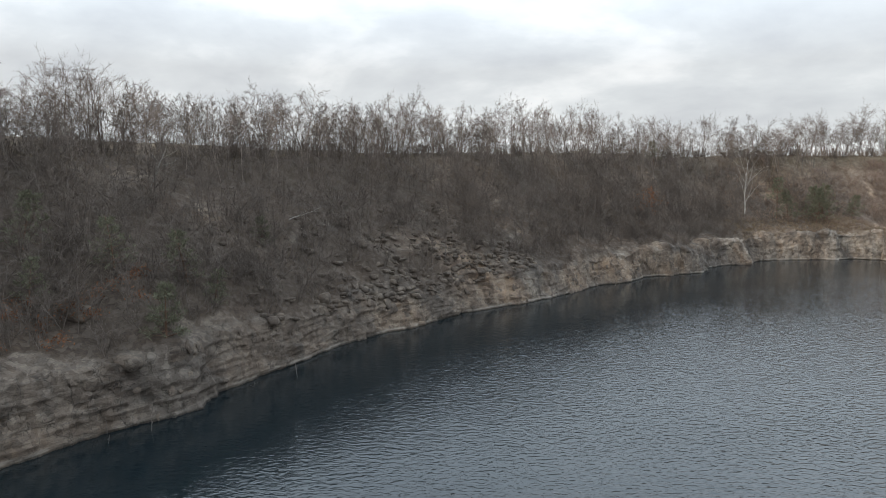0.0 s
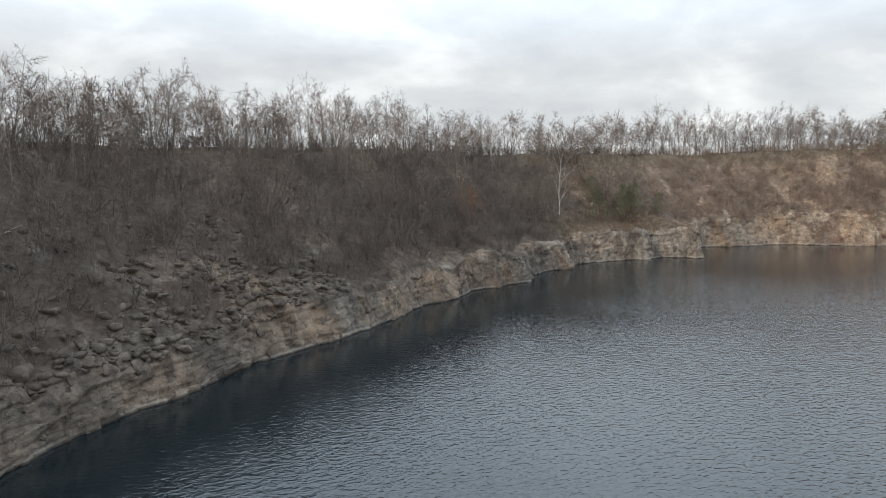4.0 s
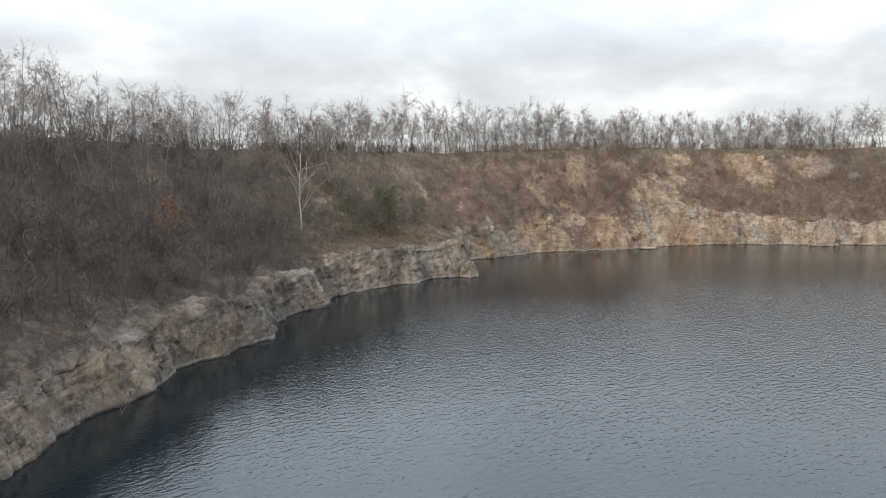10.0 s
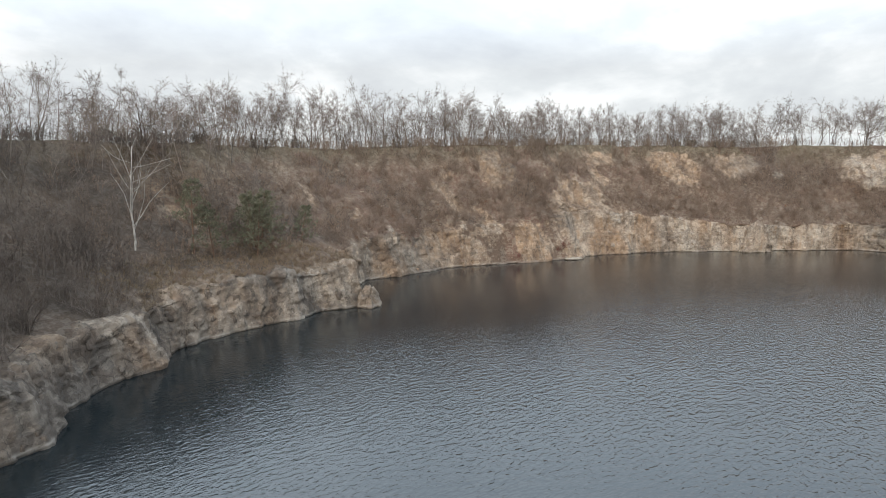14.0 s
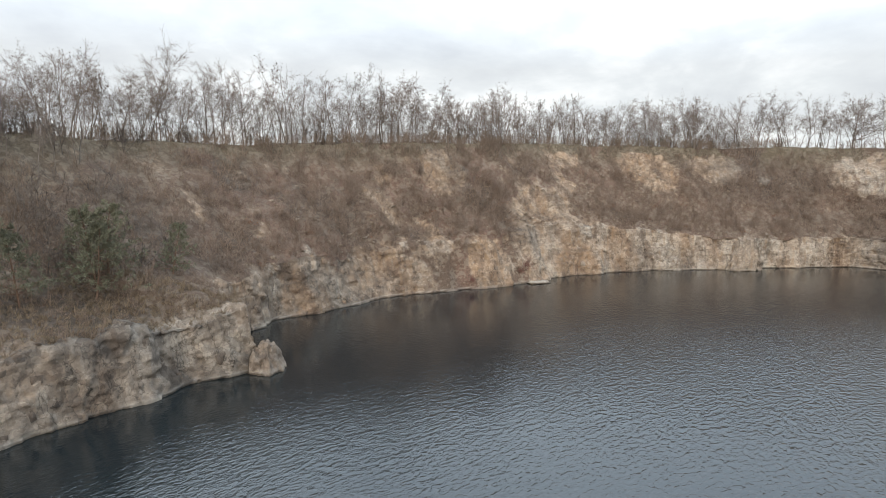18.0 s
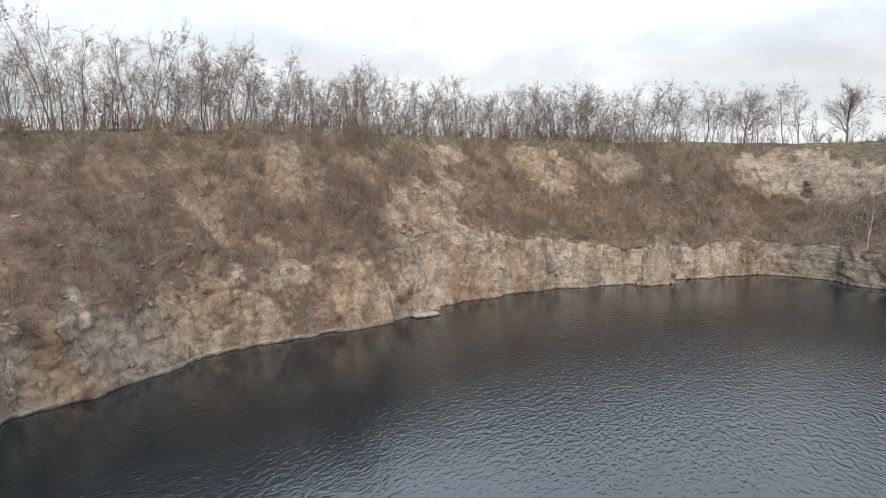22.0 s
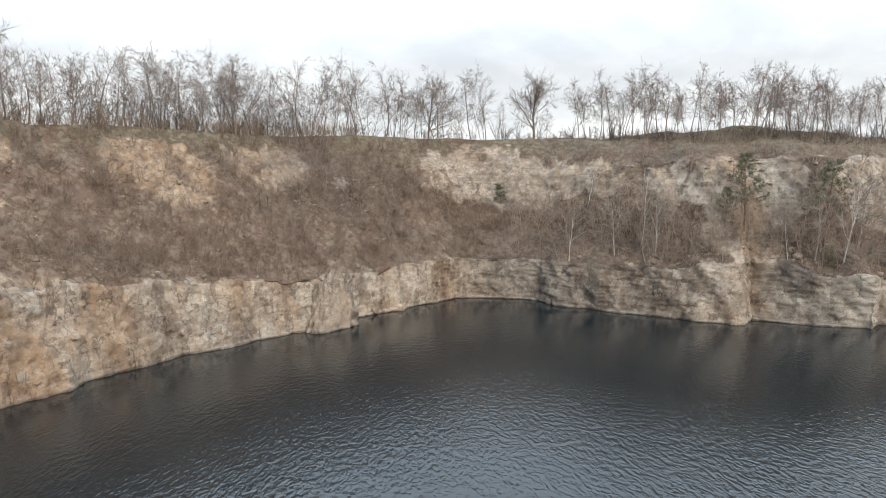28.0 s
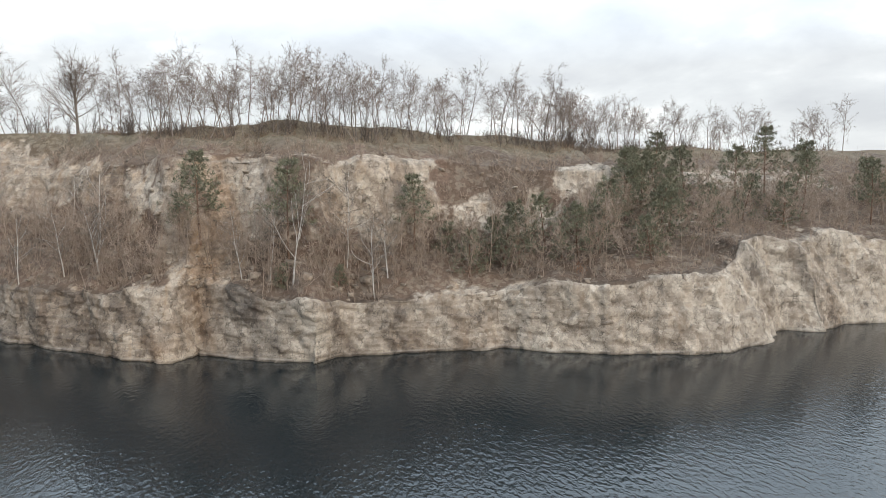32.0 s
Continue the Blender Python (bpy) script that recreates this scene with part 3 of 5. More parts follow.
def outcrops(rows):
    total = np.zeros(dist.shape)
    for x, y, z, half, tall, lean, amount in rows:
        s0 = side_s.ravel()[np.argmin(((flat - (x, y, z)) ** 2).sum(1))]
        d = np.hypot((side_s - s0 + lean * (high - z)) / half, (high - z) / tall) + (streaky - 0.5) * 1.5 + (blotch - 0.5) * 1.2
        total += amount * np.clip((1.45 - d) / 0.7, 0, 1)
    return total


steep_sides = along(((88, 131), 0.0), ((97, 142), 1.0), ((168, -40), 1.0), ((158, -62), 0.0))[:, None] * np.ones(dist.shape)
bare = np.clip(bare * (1 - steep_sides * 0.62 * (z_ > 2)) + steep_sides * outcrops(OUTCROPS_NORTH + OUTCROPS_CORNER + OUTCROPS_EAST + THICK_SCRUB) + (blotch - 0.5) * (1.5 - 0.8 * steep_sides) * (z_ > 1.8) + (streaky - 0.5) * (1.1 + 0.5 * steep_sides) * (z_ > 2), 0, 1)
bare = np.where(z_ > 4.8, bare * np.clip((5 - z_) / 0.2, 0, 1), bare) * (1 - 0.9 * GRASSY * np.clip((z_ - 4.15) / 0.2, 0, 1))
# relief: jointed blocks along the beds and across them, small blocks, and lumps of soil
warped = fbm(flat * 0.22, 2, 3)[:, None] * 0.7
local = np.stack([side_s.ravel(), high.ravel(), dist.ravel()], 1)
flatness = along(((-40, 26), 1.0), ((-3, 81), 0.7), ((32, 110), 0.25), ((88, 131), 0.1), ((134, 135), 0.15), ((182, 101), 0.2), ((192, 81), 0.4), ((170, 44), 0.22), ((164, 4), 0.2))[:, None]
flatness = np.broadcast_to(flatness, dist.shape).ravel()
east_all = np.broadcast_to(eastern, dist.shape).ravel()
tilted = local + np.stack([0.6 * high.ravel() * east_all, 0 * east_all, 0 * east_all], 1)
upright, e1, o1 = blocks(tilted / np.stack([3.4 + 1.2 * east_all, 5.0 + 5.0 * east_all, 3.2 + 0 * east_all], 1) + warped * (1.3 - 0.8 * east_all[:, None]), 21)
layered, e1b, o1b = blocks(local / (4.6, 0.95, 2.6) + warped * 0.6, 25)
r2, e2, o2 = blocks(local / (1.2, 1.3, 1.3) + warped, 22)
r3, e3, o3 = blocks(flat * (2.0, 2.0, 2.2), 23)
slabs, _, _ = blocks(tilted / (2.4, 1.5, 2.0) + warped * 0.5, 27)
lump = fbm(flat * 0.35, 4, 24) - 0.5
big = upright * (0.42 - 0.10 * flatness) * (1 - 0.4 * east_all) + layered * flatness * 0.30
relief = (0.70 * big + (0.17 - 0.04 * east_all) * r2 + (0.13 + 0.08 * east_all) * (1 - flatness) * slabs + 0.06 * r3).reshape(dist.shape)
joint = (np.clip(1 - e1 / 0.07, 0, 1) * 0.05 * (1 - flatness) + np.clip(1 - e1b / 0.07, 0, 1) * 0.06 * flatness + np.clip(1 - e2 / 0.10, 0, 1) * 0.03).reshape(dist.shape)
hard = np.clip((bare - 0.3) / 0.4, 0, 1)
slant = side_s + 0.75 * high
crease = (slant * eastern + side_s * (1 - eastern) + 0.9 * (fbm(flat * 0.18, 2, 84).reshape(dist.shape) - 0.5)).ravel()
fold, fold_own = pleats(crease, high.ravel() * 1.0, 4.2, 7.0, 81)
fold2, fold2_own = pleats(crease + 0.15 * high.ravel(), high.ravel() + 3.0, 1.5, 2.6, 86)
fold_own, fold2_own = fold_own.reshape(dist.shape), fold2_own.reshape(dist.shape)
ribs = (0.46 * fold + 0.17 * fold2).reshape(dist.shape)
planes = fbm(np.stack([slant.ravel() * 0.10 + 40, high.ravel() * 0.06, dist.ravel() * 0.0], 1), 2, 83).reshape(dist.shape) - 0.5
calm = np.clip(z_, 0, 1) * np.where(z_ > 4.8, np.clip((5 - z_) / 0.2, 0, 1), 1)
calm = np.where(z_ < 1, 0.25 + 0.3 * calm, calm)
# thin beds step back on the low western face
west_like = along(((-58, -20), 1.0), ((-10, 75), 0.9), ((9, 91.5), 0.3), ((25, 105.8), 0.0), ((172, -30), 0.0))[:, None]
bed_at = high * 1.8 + side_s * 0.03 + fbm(local / (9.0, 4.0, 5.0), 3, 91).reshape(dist.shape) * 1.6
bed_n = np.floor(bed_at)
strata = (((bed_at - bed_n) ** 0.6) * -0.12 + (hashed(bed_n, np.floor(side_s / 2.3 + bed_n * 0.37), bed_n * 0, 92) - 0.5) * 0.26) * np.clip(0.85 * west_like + 0.5 * eastern, 0, 1)
push = (hard * (relief * 0.9 + ribs * (1.9 - 1.4 * west_like - 0.3 * eastern) + strata - joint) + (1 - hard) * (lump.reshape(dist.shape) * 1.3 + steep_sides * (0.42 * fold + 0.22 * fold2).reshape(dist.shape))) * (0.35 + 0.65 * calm)
sheet += normal * push[..., None]

# pale slanting ribs of the eastern face
EAST_PALE = 0.08 + 0.08 * np.clip(z_ - 2.8, 0, 1) + 0.75 * outcrops(OUTCROPS_EAST[1:]) + along(((194, 86), 0.15), ((179, 64.4), 0.15), ((175.2, 58.1), 0.2), ((175.8, 56.1), 0.3), ((176.8, 54.3), 0.25), ((175.3, 52.3), 0.08), ((171.6, 46.8), 0.08), ((171.0, 45.7), 0.65), ((170.3, 44), 0.7), ((172.2, 41.9), 0.3),
                         ((172.5, 40), 0.12), ((172.4, 38.9), 0.55), ((172.3, 37), 0.5), ((172.2, 36), 0.15), ((172.2, 33.5), 0.15), ((172.1, 31.2), 0.6), ((172, 29.9), 0.5), ((171.9, 28.8), 0.2), ((171.6, 25), 0.25), ((170.1, 22.9), 0.4),
                         ((168.7, 20.9), 0.55), ((167.5, 18.7), 0.4), ((165.8, 14.1), 0.55), ((164.8, 9.2), 0.45), ((164, 4.3), 0.7), ((166.3, -0.2), 0.65), ((169.9, -6.7), 0.35), ((168.7, -11.1), 0.75), ((169.5, -13.3), 0.3), ((171.9, -22.8), 0.5),
                         where=side_s + 0.6 * high)

# fresh ochre and pale breaks in the grey western face
FRESH_WEST = [(18, 101, 1.8, 2.9, 1.3, 0.0, 0.9), (28, 108, 2.5, 3.8, 1.5, 0.0, 0.9), (-6, 79, 1.3, 3.4, 1.9, 0.0, 0.9), (9, 91, 1.3, 2.5, 1.7, 0.0, 0.9), (42, 116, 2.3, 2.1, 1.5, 0.0, 0.9), (29, 108, 2.0, 4.0, 1.4, 0.0, 0.9), (13, 97, 2.1, 1.7, 1.8, 0.0, 0.9)]
fresh = np.clip(outcrops(FRESH_WEST), 0, 1)

ATTR = {
    "layered": flatness.reshape(dist.shape) * hard,
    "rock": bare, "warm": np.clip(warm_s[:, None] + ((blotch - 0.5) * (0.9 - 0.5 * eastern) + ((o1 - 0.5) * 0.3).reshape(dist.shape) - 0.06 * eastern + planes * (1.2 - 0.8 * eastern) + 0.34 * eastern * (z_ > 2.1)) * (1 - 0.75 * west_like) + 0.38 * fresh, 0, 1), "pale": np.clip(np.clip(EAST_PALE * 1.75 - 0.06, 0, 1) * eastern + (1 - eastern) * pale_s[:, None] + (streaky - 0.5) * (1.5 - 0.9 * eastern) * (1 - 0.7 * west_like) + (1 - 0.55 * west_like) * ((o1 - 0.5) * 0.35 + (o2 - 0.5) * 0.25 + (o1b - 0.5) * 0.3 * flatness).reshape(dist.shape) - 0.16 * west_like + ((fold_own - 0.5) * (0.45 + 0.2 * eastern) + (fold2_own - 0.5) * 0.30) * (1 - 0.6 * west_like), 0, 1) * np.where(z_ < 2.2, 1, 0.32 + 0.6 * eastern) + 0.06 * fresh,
    "litter": np.clip((fbm(flat * (0.2, 0.2, 0.1), 3, 55).reshape(dist.shape) - 0.47) * 9, 0, 1) * along(((90, 134), 0.0), ((114, 142), 0.7), ((150, 129), 0.8), ((170, 115), 0.25), ((192, 81), 0.2), ((172, 25), 0.3), ((164, 4), 0.0), ((-40, 26), 0.05))[:, None],
    "grass": np.clip((z_ - 4.2) / 0.7, 0, 1) * (blotch > 0.42) * along(((-58, -20), 0.15), ((58, 127), 0.3), ((88, 131), 0.8), ((168, 117), 1.0), ((164, 4), 1.0))[:, None], "wet": np.clip((0.22 - sheet[..., 2]) / 0.12, 0, 1),
    "scale": np.exp(-((sheet[..., 2] - 0.24) / 0.10) ** 2) * (0.3 + 0.7 * (streaky > 0.47)),
}


def grid_faces(rows, cols, wrap=False):
    i, j = np.meshgrid(np.arange(rows if wrap else rows - 1), np.arange(cols - 1), indexing="ij")
    a, b = i * cols + j, ((i + 1) % rows) * cols + j
    return np.stack([a, b, b + 1, a + 1], -1).reshape(-1, 4)


def wall(name, label, s0, s1):
    cols = np.arange(np.searchsorted(S, s0), np.searchsorted(S, s1) + 1)
    piece = sheet[cols]
    me = mesh_of(name, piece.reshape(-1, 3), grid_faces(len(cols), piece.shape[1]), ROCK)
    for key, values in ATTR.items():
        attribute(me, key, values[cols].ravel())
    return tagged(new(name, me), label, "quarry wall", kind="structure")


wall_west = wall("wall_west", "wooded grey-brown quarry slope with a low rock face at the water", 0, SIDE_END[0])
wall_north = wall("wall_north", "tall ochre and grey quarry face with brown scrub on its ledges", SIDE_END[0], SIDE_END[1])
wall_east = wall("wall_east", "pale layered quarry face with a wooded ledge above the water", SIDE_END[1], SIDE_END[2])
last = np.r_[np.arange(np.searchsorted(S, SIDE_END[2]), len(S)), 0]
tail = sheet[last]
me = mesh_of("wall_south", tail.reshape(-1, 3), grid_faces(len(last), tail.shape[1]), ROCK)
for key, values in ATTR.items():
    attribute(me, key, values[last].ravel())
wall_south = tagged(new("wall_south", me), "plain rock bank closing the quarry lake", "quarry wall", kind="structure")

# ---- the land behind the rim, one sheet to the horizon ----
CENTRE = np.array([80.0, 45.0])
thin = np.arange(0, len(S), 4)
rim = sheet[thin, RIM_ROW]
ray_out = rim[:, :2] - CENTRE
ray_out /= np.linalg.norm(ray_out, axis=1, keepdims=True)
way_out = INWARD[thin] * 0.5 + ray_out * 0.5
way_out /= np.linalg.norm(way_out, axis=1, keepdims=True)
berm_s = along(((194, 86), 0.0), ((186, 74), 0.2), ((180, 66), 1.0), ((172, 44), 1.0), ((172, 25), 0.8), ((164, 4), 0.25), ((160, -60), 0.0), ((-40, 26), 0.0), ((60, 127), 0.0))[thin]
rise_w = along(((-58, -20), 1.0), ((-22, 53), 1.0), ((3, 88), 0.6), ((32, 110), 0.0), ((168, -40), 0.0), ((0, -86), 0.0))[thin]
RINGS = [0, 1, 2.2, 3.8, 6, 8.5, 11.5, 15, 19, 24, 30, 38, 50, 70, 100, 160, 300, 600, 1200, 2400, 4200]
land = np.zeros((len(thin), len(RINGS), 3))
for n, r in enumerate(RINGS):
    w = min(1, r / 40)
    d = way_out * (1 - w) + ray_out * w
    land[:, n, :2] = rim[:, :2] + d * r
    bump = fbm(np.stack([land[:, n, 0] * 0.09, land[:, n, 1] * 0.09, land[:, n, 0] * 0], 1), 3, 71) - 0.5
    level = 20.6 + (rim[:, 2] - 20.6) * math.exp(-r / 60)
    land[:, n, 2] = level + bump * 1.6 * min(1, r / 6) * math.exp(-r / 300) + 0.012 * min(r, 260) + rise_w * 0.08 * min(r, 45) + berm_s * 2.4 * math.exp(-((r - 9) / 6) ** 2)
land[:, 0] = rim
gm = mesh_of("ground", land.reshape(-1, 3), grid_faces(len(thin), len(RINGS), wrap=True), FIELD, smooth=True)
ground = tagged(new("ground", gm), "dry grass and bare field on the plateau around the quarry", "ground", kind="structure")

# ---- the lake ----
wx, wy = np.meshgrid(np.linspace(-75, 215, 117), np.linspace(-115, 165, 113), indexing="ij")
wm = mesh_of("water", np.stack([wx, wy, wx * 0], -1).reshape(-1, 3), grid_faces(117, 113), WATER, smooth=True)
# how open to the wind: 0 at the bank, 1 out on the lake
reach = along(((-58, -20), 58), ((9, 91), 56), ((60, 128), 52), ((97, 142), 60), ((150, 129), 50), ((190, 90), 42), ((172, 25), 56), ((168, -40), 75), ((0, -86), 20))[::8]
off_shore = np.hypot(wx.reshape(-1, 1) - shore[None, ::8, 0], wy.reshape(-1, 1) - shore[None, ::8, 1])
attribute(wm, "open", np.min(off_shore / reach[None], axis=1).clip(0, 1.2))
water = tagged(new("water", wm), "dark rippled water of the quarry lake", "lake", kind="structure")


# ---- where things stand ----
def column(x, y):
    return int(np.argmin(((shore - (x, y)) ** 2).sum(1)))


def spot(col, up):
    """A place on the sheet: up is 1 at the water, 2 above the low face, 3 and 4 on the slope, 5 at the rim; past 5, metres behind it."""
    if up <= 5:
        return sheet[col, int(np.argmin(np.abs(zone - up)))]
    r, k = up - 5, min(col // 4, len(thin) - 1)
    return np.array([np.interp(r, RINGS, land[k, :, n]) for n in range(3)])


def ground_at(x, y):
    """A place on the land or on the walls at a point of the plan."""
    every = np.vstack([land.reshape(-1, 3), sheet.reshape(-1, 3)])
    return np.array((x, y, every[int(np.argmin(((every[:, :2] - (x, y)) ** 2).sum(1))), 2]))


# ---- growing trees ----
def tubes(runs, sides=4):
    """Tapered tubes along runs of (points, radii), as vertices and quads."""
    verts, faces, base = [], [], 0
    ang = np.arange(sides) * 2 * math.pi / sides
    ca, sa = np.cos(ang)[None, :, None], np.sin(ang)[None, :, None]
    for pts, rad in runs:
        pts, rad = np.asarray(pts, float), np.asarray(rad, float)
        t = np.gradient(pts, axis=0)
        t /= np.linalg.norm(t, axis=1, keepdims=True) + 1e-9
        ref = np.where(np.abs(t[:, 2:3]) > 0.9, [[1.0, 0, 0]], [[0, 0, 1.0]])
        u = np.cross(t, ref)
        u /= np.linalg.norm(u, axis=1, keepdims=True) + 1e-9
        v = np.cross(t, u)
        verts.append((pts[:, None] + (u[:, None] * ca + v[:, None] * sa) * rad[:, None, None]).reshape(-1, 3))
        i, j = np.meshgrid(np.arange(len(pts) - 1), np.arange(sides), indexing="ij")
        a, b = base + i * sides + j, base + i * sides + (j + 1) % sides
        faces.append(np.stack([a, b, b + sides, a + sides], -1).reshape(-1, 4))
        base += len(pts) * sides
    return np.vstack(verts), np.vstack(faces)


def slivers(twigs):
    """The finest twigs: one slender tapering blade each, from rows of (start, end, half width)."""
    a, b, w = np.array([t[0] for t in twigs]), np.array([t[1] for t in twigs]), np.array([t[2] for t in twigs])
    turn = np.random.default_rng(len(twigs)).normal(0, 1, a.shape)
    side = np.cross(b - a, turn)
    side *= (w / (np.linalg.norm(side, axis=1) + 1e-9))[:, None]
    n = np.arange(len(twigs))[:, None] * 3
    return np.stack([a + side, b, a - side], 1).reshape(-1, 3), np.hstack([n, n + 1, n + 2, n * 0 - 1])


def shoot(rng, start, way, length, r0, r1, segs, bend, lift=0.0):
    """One crooked run of wood."""
    pts, d = [np.array(start, float)], np.array(way, float)
    for _ in range(segs):
        d = d + rng.normal(0, bend, 3) + (0, 0, lift)
        d /= np.linalg.norm(d)
        pts.append(pts[-1] + d * length / segs)
    return np.array(pts), np.linspace(r0, r1, segs + 1)


def side_way(rng, way, spread):
    d = np.array(way) + rng.normal(0, 1, 3) * spread
    return d / np.linalg.norm(d)


def on_run(run_, u):
    """The place at the share u of a run."""
    k = u * (len(run_[0]) - 1)
    a = min(int(k), len(run_[0]) - 2)
    return run_[0][a] + (run_[0][a + 1] - run_[0][a]) * (k - a), np.interp(k, np.arange(len(run_[1])), run_[1])


def bare_tree(rng, height, girth, fork=0.35, limbs=7, boughs=6, twigs=5, spread=0.55, lift=0.10, bend=0.12, lean=0.06, stems=1, twig_r=0.011, droop=0.0, reach=1.0):
    """The runs of the trunk, and of limbs and of boughs with twigs."""
    trunks, thick, fine, tips = [], [], [], []
    for k in range(stems):
        sway = lean if stems == 1 else 0.24
        trunks.append(shoot(rng, (rng.normal(0, 0.1) * (k > 0), rng.normal(0, 0.1) * (k > 0), -0.5), (rng.normal(0, sway), rng.normal(0, sway), 1),
                            height * rng.uniform(0.8, 0.92) + 0.5, girth * (1 if k == 0 else 0.7), girth * 0.18, 8, bend * 0.55, 0.05))
    for n in range(limbs):
        trunk = trunks[n % stems]
        u = fork + (0.98 - fork) * (n + rng.random()) / limbs
        p, r = on_run(trunk, u)
        d = side_way(rng, (0, 0, 0.6), spread)
        d[2] = abs(d[2]) + 0.22
        d /= np.linalg.norm(d)
        ln = reach * height * (0.46 - 0.27 * u) * rng.uniform(0.75, 1.25)
        limb = shoot(rng, p, d, ln, r * 0.48, 0.014, 4, bend * 1.3, lift)
        thick.append(limb)
        for m in range(boughs):
            q, _ = on_run(limb, 0.2 + 0.8 * (m + rng.random()) / boughs)
            bl = ln * rng.uniform(0.3, 0.55)
            bough = shoot(rng, q, side_way(rng, d, 0.7), bl, 0.020, twig_r, 2, bend * 1.8, lift - droop)
            fine.append(bough)
            bd = (bough[0][-1] - bough[0][0]) / bl
            for _ in range(twigs):
                s, _ = on_run(bough, rng.uniform(0.2, 1.0))
                tips.append((s, s + side_way(rng, bd + (0, 0, lift - droop), 0.6) * bl * rng.uniform(0.4, 0.95), twig_r * 1.25))
    return trunks, thick, fine, tips


def flecks(rng, centres, size, count, spread):
    """Small leaves or pods, scattered round the centres."""
    c = np.repeat(centres, count, 0) + rng.normal(0, spread, (len(centres) * count, 3))
    n = len(c)
    a, b = rng.normal(0, 1, (n, 3)), rng.normal(0, 1, (n, 3))
    a /= np.linalg.norm(a, axis=1, keepdims=True)
    b -= a * (a * b).sum(1, keepdims=True)
    b /= np.linalg.norm(b, axis=1, keepdims=True)
    s = size * rng.uniform(0.6, 1.3, (n, 1))
    v = np.stack([c - a * s, c + b * s * 0.45, c + a * s, c - b * s * 0.45], 1).reshape(-1, 3)
    return v, np.arange(n * 4).reshape(-1, 4)


def joined(*meshes):
    verts, faces, base = [], [], 0
    for v, f in meshes:
        verts.append(v)
        faces.append(np.where(f < 0, -1, f + base))
        base += len(v)
    return np.vstack(verts), np.vstack(faces)


def slender(seed, **shape):
    """A small tree as vertices and quads, its boughs as single blades."""
    a, b, c, d = bare_tree(np.random.default_rng(seed), **shape)
    return joined(tubes([(p[::2], w[::2]) for p, w in a], 3), tubes([(p[::2], w[::2]) for p, w in b], 3), slivers([(p[0], p[-1], 0.02) for p, _ in c] + d))


class Plant:
    """The meshes of one tree, to be planted many times."""

    def __init__(self, name, parts):
        self.name, self.parts = name, parts

    def plant(self, at, turn, size, label, category="tree", group="", lean=(0, 0)):
        root = new(self.name)
        root.empty_display_size = 0.2
        root.matrix_basis = pose(*at, lean[0], lean[1], turn) @ Matrix.Diagonal((size, size, size, 1))
        for name, me, says in self.parts:
            part(name, me, root, says)
        return tagged(root, label, category, group)


def leafless(name, seed, bark, twig, leaf=None, leaf_size=0.1, leaf_count=3, leaf_share=0.3, top_only=False, says="", limbs_apart=False, **shape):
    r = np.random.default_rng(seed)
    trunks, thick, fine, ends = bare_tree(r, **shape)
    parts = [("trunk", mesh_of("trunk", *tubes([t], 6), bark, True), "") for t in trunks]
    if limbs_apart:
        parts += [("limb", mesh_of("limb", *tubes([t], 5), bark, True), "") for t in thick]
        parts += [("crown", mesh_of("crown", *joined(tubes(fine, 3), slivers(ends)), twig), "")]
    else:
        parts += [("crown", mesh_of("crown", *joined(tubes(thick, 3), slivers([(p[0], p[-1], 0.019) for p, _ in fine] + ends)), twig), "")]
    if leaf:
        tips = np.array([e[1] for e in ends])
        if top_only:
            tips = tips[tips[:, 2] > np.quantile(tips[:, 2], 0.55)]
        tips = tips[r.random(len(tips)) < leaf_share]
        parts.append(("foliage", mesh_of("foliage", *flecks(r, tips, leaf_size, leaf_count, 0.13), leaf), says))
    return Plant(name, parts)


